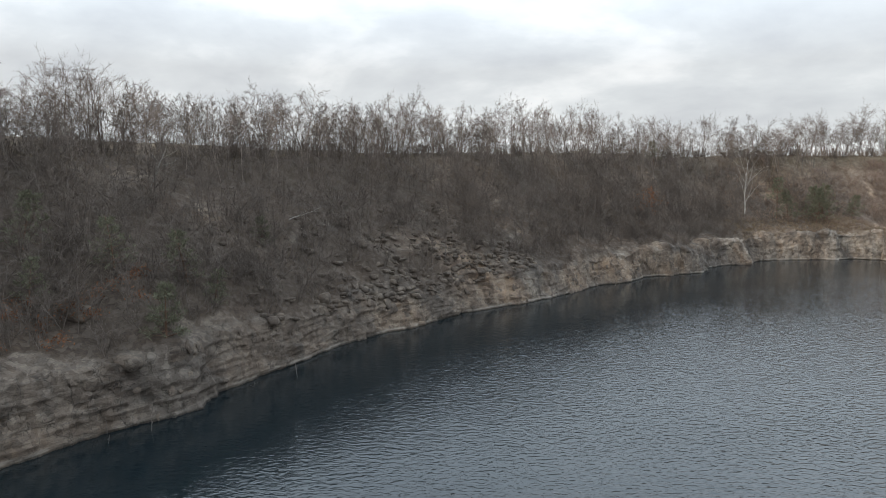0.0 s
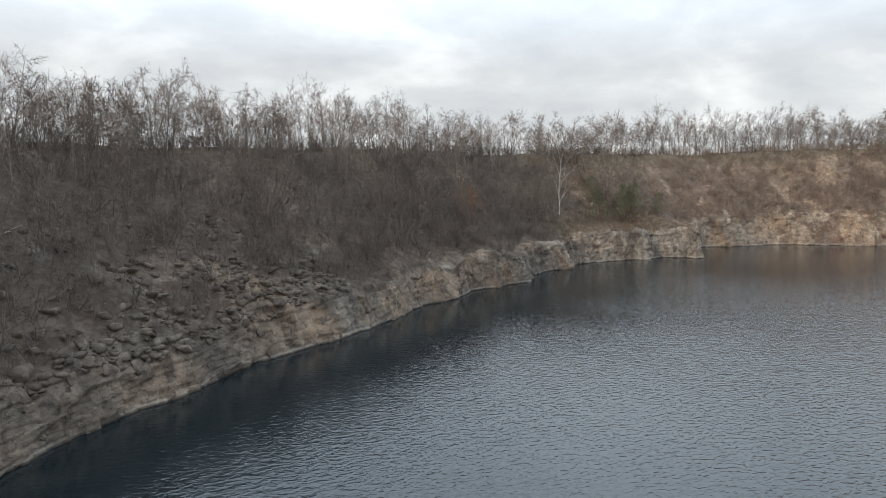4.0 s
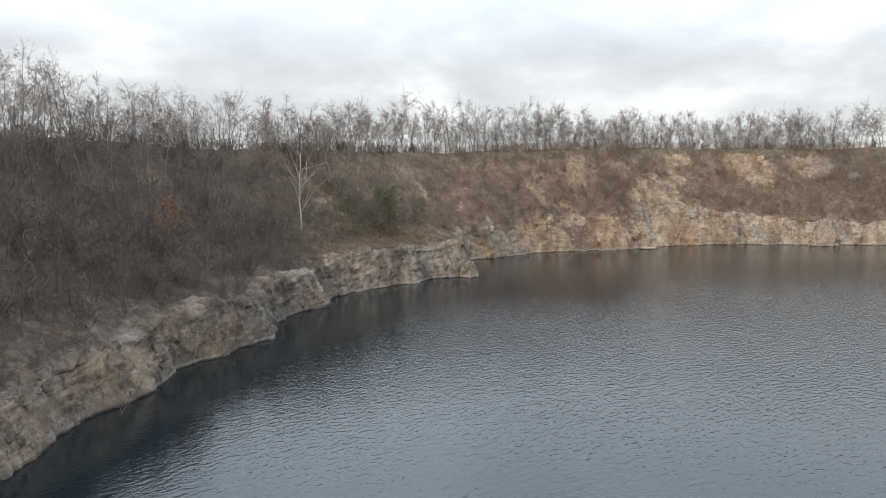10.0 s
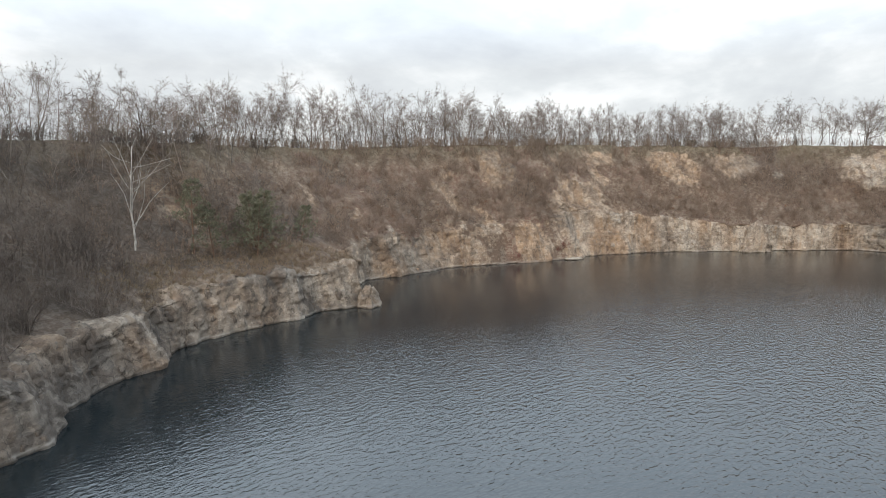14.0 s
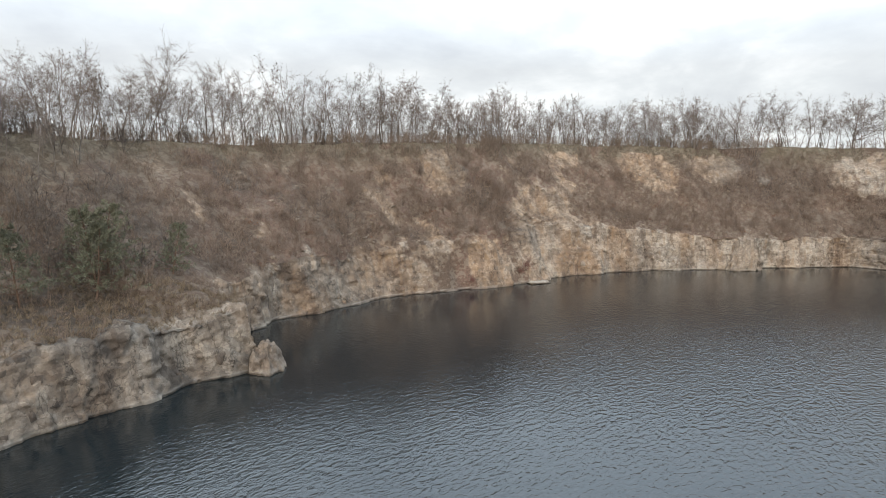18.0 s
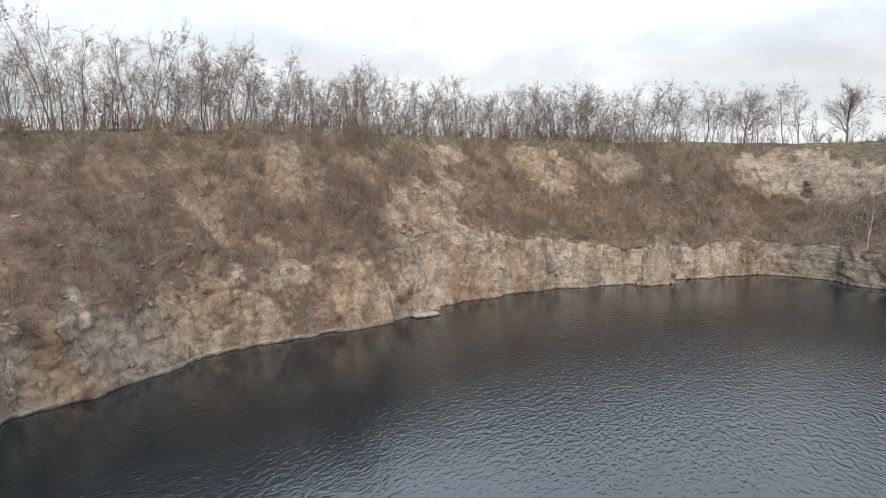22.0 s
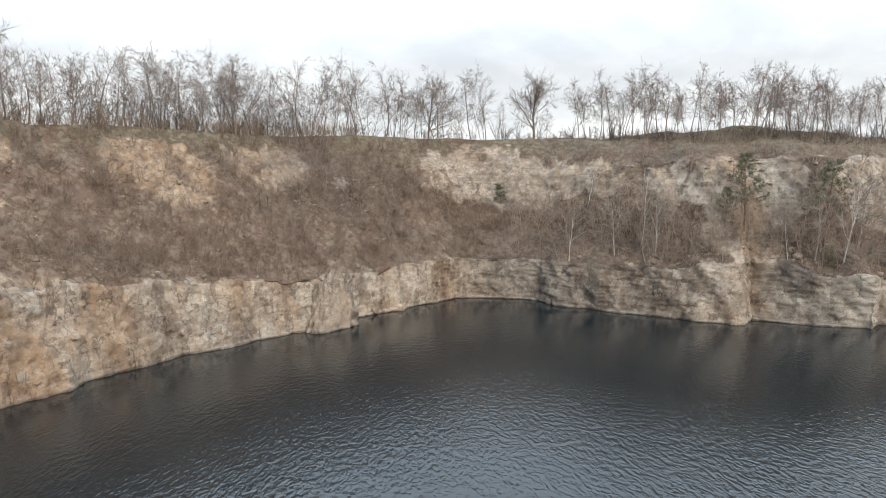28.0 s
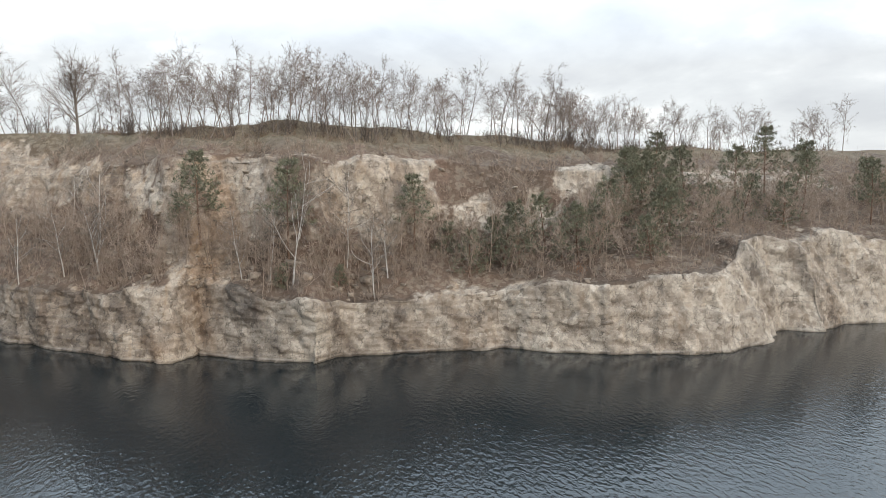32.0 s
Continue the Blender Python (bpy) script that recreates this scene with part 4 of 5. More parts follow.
def pine(name, seed, height, girth, bare_share=0.3, reach=0.28, whorls=9, clumps=5, needle=NEEDLES):
    """A pine: bare lower trunk, whorls of boughs and clumps of long needles."""
    r = np.random.default_rng(seed)
    trunk = shoot(r, (0, 0, -0.4), (r.normal(0, 0.04), r.normal(0, 0.04), 1), height + 0.4, girth, 0.03, 8, 0.04, 0.03)
    boughs, tufts = [], []
    for w in range(whorls):
        u = bare_share + (1 - bare_share) * (w + r.random() * 0.7) / whorls
        p, rad = on_run(trunk, min(u, 0.985))
        a0 = r.uniform(0, 6.28)
        for k in range(int(r.integers(4, 6))):
            a = a0 + k * 6.28 / 5 + r.normal(0, 0.2)
            ln = height * reach * (1.12 - u) / (1.12 - bare_share) * r.uniform(0.7, 1.2) + 0.25
            d = np.array([math.cos(a), math.sin(a), 0.10 + 0.5 * u])
            b = shoot(r, p, d / np.linalg.norm(d), ln, rad * 0.4, 0.012, 3, 0.12, 0.04)
            boughs.append(b)
            for c in range(clumps):
                q, _ = on_run(b, 0.35 + 0.65 * (c + r.random()) / clumps)
                q = q + r.normal(0, 0.10 * ln, 3) * (1, 1, 0.5)
                for _ in range(14):
                    e = side_way(r, (math.cos(a) * 0.4, math.sin(a) * 0.4, 0.5), 0.75)
                    tufts.append((q, q + e * r.uniform(0.25, 0.5)))
    v = []
    for q, e in tufts:
        w = np.cross(e - q, r.normal(0, 1, 3))
        w = w / (np.linalg.norm(w) + 1e-9) * 0.030
        m = q + (e - q) * 0.55
        v += [q, m + w, e, m - w]
    v = np.array(v)
    return Plant(name, [("trunk", mesh_of("trunk", *tubes([trunk], 6), PINEBARK, True), "reddish pine trunk"), ("bough", mesh_of("bough", *tubes(boughs, 3), PINEBARK), ""),
                        ("foliage", mesh_of("foliage", v, np.arange(len(v)).reshape(-1, 4), needle), "green needles")])


def scattered(name, kinds, spots, material, label, category, seed, smin, smax, up=1.0, tilt=0.10):
    """One object of many small plants or stones: each a turned, scaled copy of one of the kinds (vertices, quads)."""
    r = np.random.default_rng(seed)
    pick = r.integers(0, len(kinds), len(spots))
    verts, faces, base = [], [], 0
    for k, (v, f) in enumerate(kinds):
        at = spots[pick == k]
        n = len(at)
        if not n:
            continue
        a, s = r.uniform(0, 2 * math.pi, n), smin + (smax - smin) * r.random(n) ** 1.6
        c, q = np.cos(a)[:, None] * s[:, None], np.sin(a)[:, None] * s[:, None]
        x, y, z = v[None, :, 0], v[None, :, 1], v[None, :, 2]
        lean = r.normal(0, tilt, (n, 2))
        zz = z * (s * up)[:, None]
        out = np.stack([x * c - y * q + zz * lean[:, :1], x * q + y * c + zz * lean[:, 1:], zz], -1) + at[:, None, :]
        verts.append(out.reshape(-1, 3))
        faces.append(np.where(f[None] < 0, -1, f[None] + (base + np.arange(n) * len(v))[:, None, None]).reshape(-1, f.shape[1]))
        base += n * len(v)
    me = mesh_of(name, np.vstack(verts), np.vstack(faces), material)
    return tagged(new(name, me), label, category, kind="stuff")


def shrub(seed, height, stems, branches, spread, thick=0.021):
    r = np.random.default_rng(seed)
    runs, fine = [], []
    for _ in range(stems):
        d = side_way(r, (0, 0, 1), spread)
        d[2] = abs(d[2]) + 0.2
        ln = height * r.uniform(0.55, 1.0)
        stem = shoot(r, (r.normal(0, 0.2), r.normal(0, 0.2), -0.15), d, ln, thick * 1.3, thick * 0.6, 2, 0.16, 0.06)
        runs.append(stem)
        for _ in range(branches):
            p, _ = on_run(stem, r.uniform(0.2, 0.95))
            fine.append((p, p + side_way(r, d, 0.8) * ln * r.uniform(0.25, 0.55), thick * 0.95))
    return joined(tubes(runs, 3), slivers(fine))


PINEBARK = bark_material("pine_bark", (0.09, 0.055, 0.038), (0.21, 0.13, 0.09))
rng = np.random.default_rng(4)
ROBINIA = [leafless("black_locust_tree", 100 + n, BARK, TWIG, PODS if n in (1, 7) else None, 0.11, 2, 0.14, True, "dark dry seed pods", height=10.2 + 0.6 * (n % 4), girth=0.080 + 0.016 * (n % 3),
                    fork=0.30 + 0.05 * (n % 4), limbs=19, boughs=6, twigs=8, spread=1.1 + 0.1 * (n % 3), lift=0.03, bend=0.16, reach=0.84, lean=0.04, stems=1 + (n % 5 == 2)) for n in range(10)]
OAK = [leafless("oak_tree", 130 + n, BARK, TWIG, limbs_apart=True, reach=1.35, height=9.2, girth=0.22, fork=0.24, limbs=30, boughs=9, twigs=10, spread=1.25, lift=0.06, bend=0.10, lean=0.015) for n in range(2)]
YOUNG = [slender(150 + n, height=5.0 + n * 0.6, girth=0.055, fork=0.18, limbs=8, boughs=4, twigs=4, spread=0.7, lift=0.08, bend=0.14, twig_r=0.019, reach=1.1) for n in range(5)]
SHRUBS = [shrub(170 + n, 1.9 + 0.3 * n, 6, 10, 0.5, 0.019) for n in range(5)]
BUSHES = [shrub(180 + n, 1.2 + 0.2 * n, 6, 9, 0.75, 0.019) for n in range(4)]
BIRCHES = [leafless("birch_tree", 190 + n, BIRCH, BIRCHTWIG, limbs_apart=True, height=h, girth=0.08 + 0.06 * (n == 0), fork=0.22, limbs=l, boughs=5, twigs=8, spread=sp, lift=0.06, bend=0.10, lean=0.07, droop=0.12, reach=1.3 if n == 0 else 1.0)
           for n, (h, l, sp) in enumerate(((12.0, 18, 0.85), (8.5, 10, 0.4), (10.0, 10, 0.35), (7.5, 9, 0.45)))]
PINES = [pine("pine_tree", 210 + n, h, 0.11, bs, rc, wh, cl) for n, (h, bs, rc, wh, cl) in enumerate(((7.5, 0.3, 0.36, 9, 5), (6.0, 0.10, 0.42, 9, 5), (4.2, 0.03, 0.46, 8, 5), (8.5, 0.38, 0.30, 8, 5), (7.0, 0.16, 0.50, 9, 7)))]
RUSSETS = [leafless("oak_tree", 230 + n, BARK, TWIG, RUSSET, 0.13, 3, 0.5, False, "withered russet leaves", height=6.5, girth=0.10, fork=0.15, limbs=12, boughs=5, twigs=6, spread=0.6, lift=0.09, bend=0.14) for n in range(2)]
RUSSET_BUSH = joined(*(flecks(np.random.default_rng(240), np.random.default_rng(241).normal(0, 0.55, (34, 3)) * (1, 1, 0.6) + (0, 0, 0.9), 0.11, 3, 0.15),))

# ---- trees along the rim ----
first, WEST_END, EAST_START, LAST = column(-39, 28), column(97, 142), column(192, 81), column(169, -36)
gap_oak = [(222.0, 87.7), (212.0, 72.0)]
behind, grown, planted = [], [], 0
for c in range(first, LAST, 4):
    west, east = S[c] < S[WEST_END], S[c] > S[EAST_START]
    for row in range(3):
        if rng.random() > (0.88 if west else 0.66 if east else 0.85):
            continue
        back = 0.4 + row * 3.0 + abs(rng.normal(0, 2.0)) - (4.5 if west and row == 0 else 0) + (5 if east and row else 0)
        at = spot(min(c + int(rng.integers(0, 4)), LAST), 5 + back if back > 0 else 5 + back * 0.12)
        if min(np.hypot(at[0] - x, at[1] - y) for x, y in gap_oak) < 7.5:
            continue
        if grown and min((at[0] - x) ** 2 + (at[1] - y) ** 2 for x, y in grown[-60:]) < 1.55**2:
            continue
        grown.append((at[0], at[1]))
        size = rng.uniform(0.60, 1.08) * (0.94 if west else 0.88 if east else 1.0)
        if at[1] < 0 and east:
            size *= 0.75
        if 52 < at[0] < 108 and at[1] > 130:
            size *= 1.1
        if row > 1 or planted >= 295 or rng.random() < (0.55 if west else 0.22):
            behind.append(at)
            continue
        kind = ROBINIA[int(rng.integers(0, len(ROBINIA)))]
        kind.plant(at, rng.uniform(0, 360), size, "bare grey-brown locust tree on the quarry rim", "tree", "trees along the rim", (rng.normal(0, 4), rng.normal(0, 4)))
        planted += 1
FAR_TREES = [slender(160 + n, height=8.0 + n * 0.6, girth=0.09, fork=0.34, limbs=14, boughs=6, twigs=5, spread=1.05, lift=0.05, bend=0.15, twig_r=0.014, reach=0.85) for n in range(5)]
scattered("woodland", FAR_TREES, np.array(behind), TWIG, "bare grey-brown trees farther back from the rim", "woodland", 61, 0.7, 1.15)
OAK[0].plant(np.array((222.0, 89.0, spot(column(194, 86), 18)[2] - 0.2)), 20, 1.08, "bare round-crowned oak standing alone on the rim")
OAK[1].plant(np.array((212.0, 72.6, spot(column(187, 74), 14)[2] - 0.2)), 120, 1.08, "bare spreading oak on the rim beside a gap")

# ---- thicket and scrub on the slopes ----
def sown(count, c0, c1, u0, u1, seed, keep=None, clear=False):
    r = np.random.default_rng(seed)
    out = []
    while len(out) < count:
        c, u = int(r.integers(c0, c1)), r.uniform(u0, u1)
        j = int(np.argmin(np.abs(zone - u)))
        if keep is None or keep(bare[c, j], r):
            out.append(sheet[c, j] if u <= 5 else spot(c, u))
    return off_bench(np.array(out)) if clear else np.array(out)


def off_bench(at):
    """Leaves the open bench behind the point free of thicket."""
    at = at[~((at[:, 0] > 69) & (at[:, 0] < 95) & (at[:, 1] < 144.5) & (at[:, 2] < 8.2))]
    return at[~((at[:, 0] > 63) & (np.arange(len(at)) % 4 > 0))]


def mostly_soil(b, r):
    return b < 0.45 or r.random() < 0.12


def anywhere_soft(b, r):
    return r.random() < (1.0 if b < 0.4 else 0.30 if b < 0.75 else 0.08)


def on_scree(b, r):
    return b > 0.45 or r.random() < 0.12


TALL = [slender(155 + n, height=7.5 + n * 0.6, girth=0.075, fork=0.25, limbs=9, boughs=5, twigs=4, spread=0.7, lift=0.09, bend=0.15, twig_r=0.017, reach=1.1) for n in range(4)]
upper = sown(430, first, WEST_END, 3.2, 5.0, 6, None, True)
scattered("thicket", TALL, upper[~((upper[:, 0] > 22) & (upper[:, 2] > 15))], SCRUB, "bare slender trees on the upper western slope", "thicket", 5, 0.6, 1.1)
scattered("thicket", TALL, sown(80, EAST_START, LAST, 2.1, 3.1, 65), EASTSCRUB, "slender bare trees on the eastern ledge in front of the cliff", "thicket", 66, 0.6, 1.15)
scattered("thicket", YOUNG, sown(480, first, WEST_END, 2.4, 4.9, 7, mostly_soil, True), SCRUB, "dense bare young trees on the western slope", "thicket", 8, 0.5, 1.15)
scattered("thicket", YOUNG, sown(130, WEST_END, EAST_START, 2.3, 4.2, 17, mostly_soil), REDSCRUB, "bare young trees on the ledges of the ochre face", "thicket", 18, 0.4, 0.9)
scattered("thicket", YOUNG, sown(230, EAST_START, LAST, 2.15, 3.2, 19, mostly_soil), EASTSCRUB, "bare young trees on the eastern ledge", "thicket", 20, 0.5, 1.1)
scattered("scrub", SHRUBS, sown(1150, first, WEST_END, 2.05, 5.0, 9, mostly_soil, True), SCRUB, "bare grey-brown scrub on the western slope", "scrub", 10, 0.8, 1.8)
scattered("scrub", SHRUBS + BUSHES, sown(1900, WEST_END, EAST_START, 1.7, 5.0, 11, anywhere_soft), REDSCRUB, "bare reddish-brown scrub on the ledges of the ochre face", "scrub", 12, 0.6, 1.35)
scattered("scrub", SHRUBS + BUSHES, sown(900, EAST_START, LAST, 1.98, 4.6, 13, mostly_soil), EASTSCRUB, "bare brown scrub on the eastern ledge", "scrub", 14, 0.45, 1.05)
scattered("scrub", SHRUBS, sown(520, first, LAST, 5.0, 10.0, 15), SCRUB, "low bare scrub under the trees along the rim", "scrub", 16, 0.7, 1.6)

scattered("thicket", YOUNG, sown(170, first, column(25, 106), 5.0, 15.0, 23), SCRUB, "bare young growth under the trees on the western rim", "thicket", 24, 0.6, 1.25)
scattered("thicket", YOUNG, sown(90, first, column(25, 106), 4.75, 5.4, 27), SCRUB, "bare young trees crowding the western rim", "thicket", 28, 0.7, 1.2)
scattered("thicket", YOUNG, sown(430, column(95, 141), column(188, 95), 5.3, 11.0, 25), TWIG, "bare young growth under the trees on the northern rim", "thicket", 26, 0.45, 1.0)
scattered("scrub", SHRUBS, sown(420, column(97, 142), column(190, 92), 5.2, 9.0, 47), EASTSCRUB, "yellowish-brown bare bushes under the trees on the northern rim", "scrub", 48, 0.6, 1.3)
scattered("scrub", BUSHES, sown(420, EAST_START, LAST, 4.6, 13.0, 45), REDSCRUB, "low brown bushes on the grassy bank of the eastern rim", "scrub", 46, 0.4, 1.0)
scattered("scrub", SHRUBS, sown(220, first, column(32, 110), 4.85, 7.5, 29), SCRUB, "bare scrub along the western rim", "scrub", 30, 0.7, 1.4)
scattered("thicket", YOUNG, sown(90, column(52, 125), column(97, 142), 4.7, 8.0, 35), SCRUB, "thin bare young trees on the rim above the bench", "thicket", 36, 0.5, 1.0)
scattered("scrub", SHRUBS, sown(160, column(50, 124), column(104, 143), 4.6, 8.0, 37), SCRUB, "bare scrub on the rim above the bench", "scrub", 38, 0.7, 1.5)
scattered("scrub", SHRUBS + BUSHES, sown(300, column(64, 131), column(98, 142), 2.9, 5.0, 67), REDSCRUB, "reddish-brown bare scrub on the slope behind the bench", "scrub", 68, 0.6, 1.2)
scattered("brambles", BUSHES, sown(170, column(66, 132), column(94, 139), 2.05, 3.1, 21), REDSCRUB, "low pinkish-brown brambles on the open bench", "brambles", 22, 0.4, 0.85)

# ---- single trees that stand out on the slopes ----
def stand(x, y, up):
    return spot(column(x, y), up)


BIRCHES[0].plant(stand(68.3, 132.2, 3.45), 30, 1.1, "tall white-barked birch with bare side limbs on the bench", "birch")
for n, (x, y, up, size, lean) in enumerate(((187.1, 74.4, 2.1, 0.95, -4), (181.5, 67.3, 2.6, 1.0, -9), (180.2, 65.8, 2.35, 1.1, 5), (172.6, 40.9, 3.0, 1.15, 7), (171.2, 46.1, 2.35, 1.2, 2),
                                            (172.2, 36.8, 2.5, 1.0, 6), (172.3, 38.3, 2.1, 0.95, 3), (174.4, 51.2, 2.4, 0.7, 2), (186.8, 74.2, 3.4, 0.75, 2), (183.5, 70, 2.3, 0.9, -6), (173, 48.5, 2.5, 0.85, 0))):
    BIRCHES[1 + n % 3].plant(stand(x, y, up), 70 * n, size, "slender white-stemmed birch on the rock ledge", "birch", "birches on the eastern ledge", (0, lean))
BIRCHES[1].plant(stand(-16.7, 64.7, 4.35), 15, 0.8, "leaning white-stemmed birch among brown thicket", "birch", "", (0, 22))
for n, (x, y, up, size, k) in enumerate(((-22.5, 52.7, 2.2, 0.95, 2), (-20.2, 59.2, 2.9, 0.8, 1), (-22, 53.6, 3.2, 0.75, 1), (-13.8, 70, 3.4, 0.7, 2), (-25.3, 50.1, 3.7, 0.8, 1), (-27, 48.5, 3.1, 0.7, 2), (-19.5, 60, 2.5, 0.7, 2))):
    PINES[k].plant(stand(x, y, up), 50 * n, size, "dark green young pine among bare scrub", "pine", "pines on the western slope")
PINES[1].plant(stand(60, 128.7, 4.85), 40, 0.8, "dark bushy pine just below the rim", "pine")
for n, (x, y, up, size, k) in enumerate(((82, 132.2, 2.9, 0.95, 4), (73.2, 132.2, 3.1, 1.0, 3), (75.5, 132.2, 3.0, 0.9, 4), (84, 132.1, 3.1, 1.0, 4), (92.1, 136.7, 2.8, 0.85, 1), (87, 131.5, 3.2, 0.9, 4))):
    PINES[k].plant(stand(x, y, up), 47 * n, size, "green pine with a bare lower trunk on the grassy bench", "pine", "pines on the bench")
for n, (x, y, up, size, k) in enumerate(((171.8, 47.0, 2.9, 1.2, 3), (175.6, 56.8, 3.15, 1.15, 0), (172.15, 33.8, 3.05, 1.05, 0), (164.6, 8, 3.4, 0.9, 0), (164, 4.5, 3.5, 0.9, 0), (166, 0, 3.7, 0.9, 1), (169, -5, 3.6, 1.0, 0), (171.7, -20, 3.4, 1.25, 0), (171.9, 26.5, 2.6, 0.9, 1), (171.6, 25.1, 2.5, 0.95, 1), (171.9, 28.4, 2.4, 0.85, 1), (168.9, -5, 2.5, 0.95, 1), (165.2, 10, 2.3, 0.8, 1), (170, -14.3, 2.4, 0.95, 1),
                                         (171.1, -27.5, 2.5, 1.1, 0), (168.6, -11.6, 2.7, 1.0, 1), (172.5, 41.6, 2.45, 0.5, 2), (172, 47.4, 2.4, 0.55, 2), (168, 19.5, 2.6, 0.8, 2), (166.5, 15, 2.7, 0.9, 1), (192.9, 81.7, 3.5, 0.6, 2),
                                         (164.5, 7, 2.6, 0.9, 1), (167, -1.5, 2.9, 1.0, 0), (171.7, -22, 2.9, 1.05, 0), (171.8, 30.5, 2.9, 0.8, 2), (175.5, 58.5, 3.2, 0.6, 0), (171, -31, 3.1, 1.1, 1), (170.6, 23.5, 2.5, 0.95, 4), (168.8, 21, 2.9, 0.9, 4), (167.2, 18, 2.5, 0.9, 4),
                                         (165.8, 14, 2.9, 1.0, 4), (164.6, 8, 3.2, 1.0, 4), (164.2, 6, 2.6, 1.0, 4), (165, 2, 3.3, 1.0, 4), (167.5, -3, 3.4, 0.95, 4), (169.8, -8, 3.3, 1.0, 4), (170, -15, 3.2, 1.05, 4), (172, -24, 3.4, 1.1, 4))):
    PINES[k].plant(stand(x, y, up), 53 * n, size, "green pine on the wooded rock ledge", "pine", "pines on the eastern ledge")
RUSSETS[0].plant(stand(43.9, 116.5, 3.3), 0, 1.0, "small oak holding withered russet leaves")
RUSSETS[1].plant(ground_at(152.5, 154.5), 80, 0.6, "small oak with orange-brown leaves on the rim")
RUSSETS[1].plant(stand(167.5, 18.7, 2.1), 10, 0.3, "low oak bush with rusty leaves at the edge", "bush")
ROBINIA[1].plant(ground_at(150.9, 157.8), 200, 1.12, "tallest locust tree of the rim with dark seed pods")
REDTWIG = bark_material("dark_red_twigs", (0.15, 0.070, 0.058), (0.27, 0.135, 0.108))
for n, (x, y, up, size) in enumerate(((143.6, 129.9, 1.3, 1.5), (142.6, 130.4, 1.22, 1.2), (134.5, 135.3, 1.15, 1.0))):
    Plant("red_bush", [("branches", mesh_of("branches", *shrub(250 + n, 1.5, 12, 14, 0.7, 0.014), REDTWIG), "")]).plant(stand(x, y, up), 40 * n, size, "leafless dark red bush at the foot of the ochre face", "bush", "red bushes by the water")
scattered("dry_leaf_bushes", [RUSSET_BUSH], sown(40, column(-40, 26), column(-20, 58), 2.3, 3.4, 31), RUSSET, "low bushes with withered orange-brown leaves", "bushes", 32, 0.6, 1.2)
scattered("dry_leaf_bushes", [RUSSET_BUSH], sown(26, WEST_END, EAST_START, 2.1, 3.5, 33, mostly_soil), RUSSET, "low bushes with withered russet leaves on the ledges", "bushes", 34, 0.35, 0.8)
for n, (up, turn, ln) in enumerate(((3.75, 20, 3.2), (3.6, 75, 2.6), (3.5, 130, 2.2))):
    r = np.random.default_rng(300 + n)
    runs = [shoot(r, (0, 0, 0.1), (0.9, 0.1, 0.35), ln, 0.05, 0.015, 4, 0.18)]
    runs += [shoot(r, on_run(runs[0], u)[0], side_way(r, (0.7, 0, 0.3), 0.5), ln * 0.4, 0.02, 0.008, 2, 0.2) for u in (0.3, 0.5, 0.7, 0.85)]
    ob = new("fallen_branch", mesh_of("fallen_branch", *tubes(runs, 5), BIRCH))
    ob.matrix_basis = pose(*stand(-10.4 + n, 74.1, up), 0, 0, turn)
    tagged(ob, "bleached dead branch lying on the slope", "branch", "dead branches on the slope")

# ---- dry grass ----
def tuft(seed, blades=9, height=0.5):
    r = np.random.default_rng(seed)
    v = []
    for _ in range(blades):
        b = r.normal(0, 0.12, 3) * (1, 1, 0)
        d = side_way(r, (0, 0, 1), 0.45) * height * r.uniform(0.6, 1.2)
        w = np.cross(d, r.normal(0, 1, 3))
        w = w / np.linalg.norm(w) * 0.022
        v += [b - w, b + w, b + d + w * 0.15, b + d - w * 0.15]
    return np.array(v), np.arange(len(v)).reshape(-1, 4)


TUFTS = [tuft(400 + n) for n in range(4)]
scattered("dry_grass", TUFTS, sown(2600, first, LAST, 4.75, 12.0, 41), STRAW, "dry yellow-brown grass along the rim", "grass", 42, 0.6, 1.6)
scattered("dry_grass", TUFTS, sown(1500, column(60, 129), column(90, 133), 2.05, 3.2, 43), STRAW, "dry grass on the bench above the low face", "grass", 44, 0.6, 1.4)

# ---- stones ----
def stone(seed, flat=0.6):
    """An angular block: the hull of a few points, with the points of a broken box."""
    r = np.random.default_rng(seed)
    bm = bmesh.new()
    for x in (-1, 1):
        for y in (-1, 1):
            for z in (-1, 1):
                bm.verts.new((x * r.uniform(0.45, 0.8), y * r.uniform(0.35, 0.75), z * flat * r.uniform(0.4, 0.8)))
    for _ in range(5):
        d = side_way(r, (0, 0, 0), 1) * r.uniform(0.7, 0.95)
        bm.verts.new((d[0], d[1], d[2] * flat))
    bmesh.ops.convex_hull(bm, input=bm.verts)
    bmesh.ops.delete(bm, geom=[v for v in bm.verts if not v.link_faces], context="VERTS")
    bmesh.ops.triangulate(bm, faces=bm.faces)
    bm.verts.index_update()
    v = np.array([q.co[:] for q in bm.verts])
    f = np.array([[w.index for w in q.verts] for q in bm.faces])
    bm.free()
    return v, f


STONES = [stone(500 + n, 0.45 + 0.08 * (n % 5)) for n in range(12)]


def stone_mesh(k, warm, pale):
    v, f = STONES[k]
    me = mesh_of("stone", v, f, ROCK)
    for key, value in (("rock", 1.0), ("warm", warm), ("pale", pale)):
        attribute(me, key, np.full(len(v), value))
    return me


def stony(ob, warm, pale):
    for key, value in (("rock", 1.0), ("warm", warm), ("pale", pale)):
        attribute(ob.data, key, np.full(len(ob.data.vertices), value))


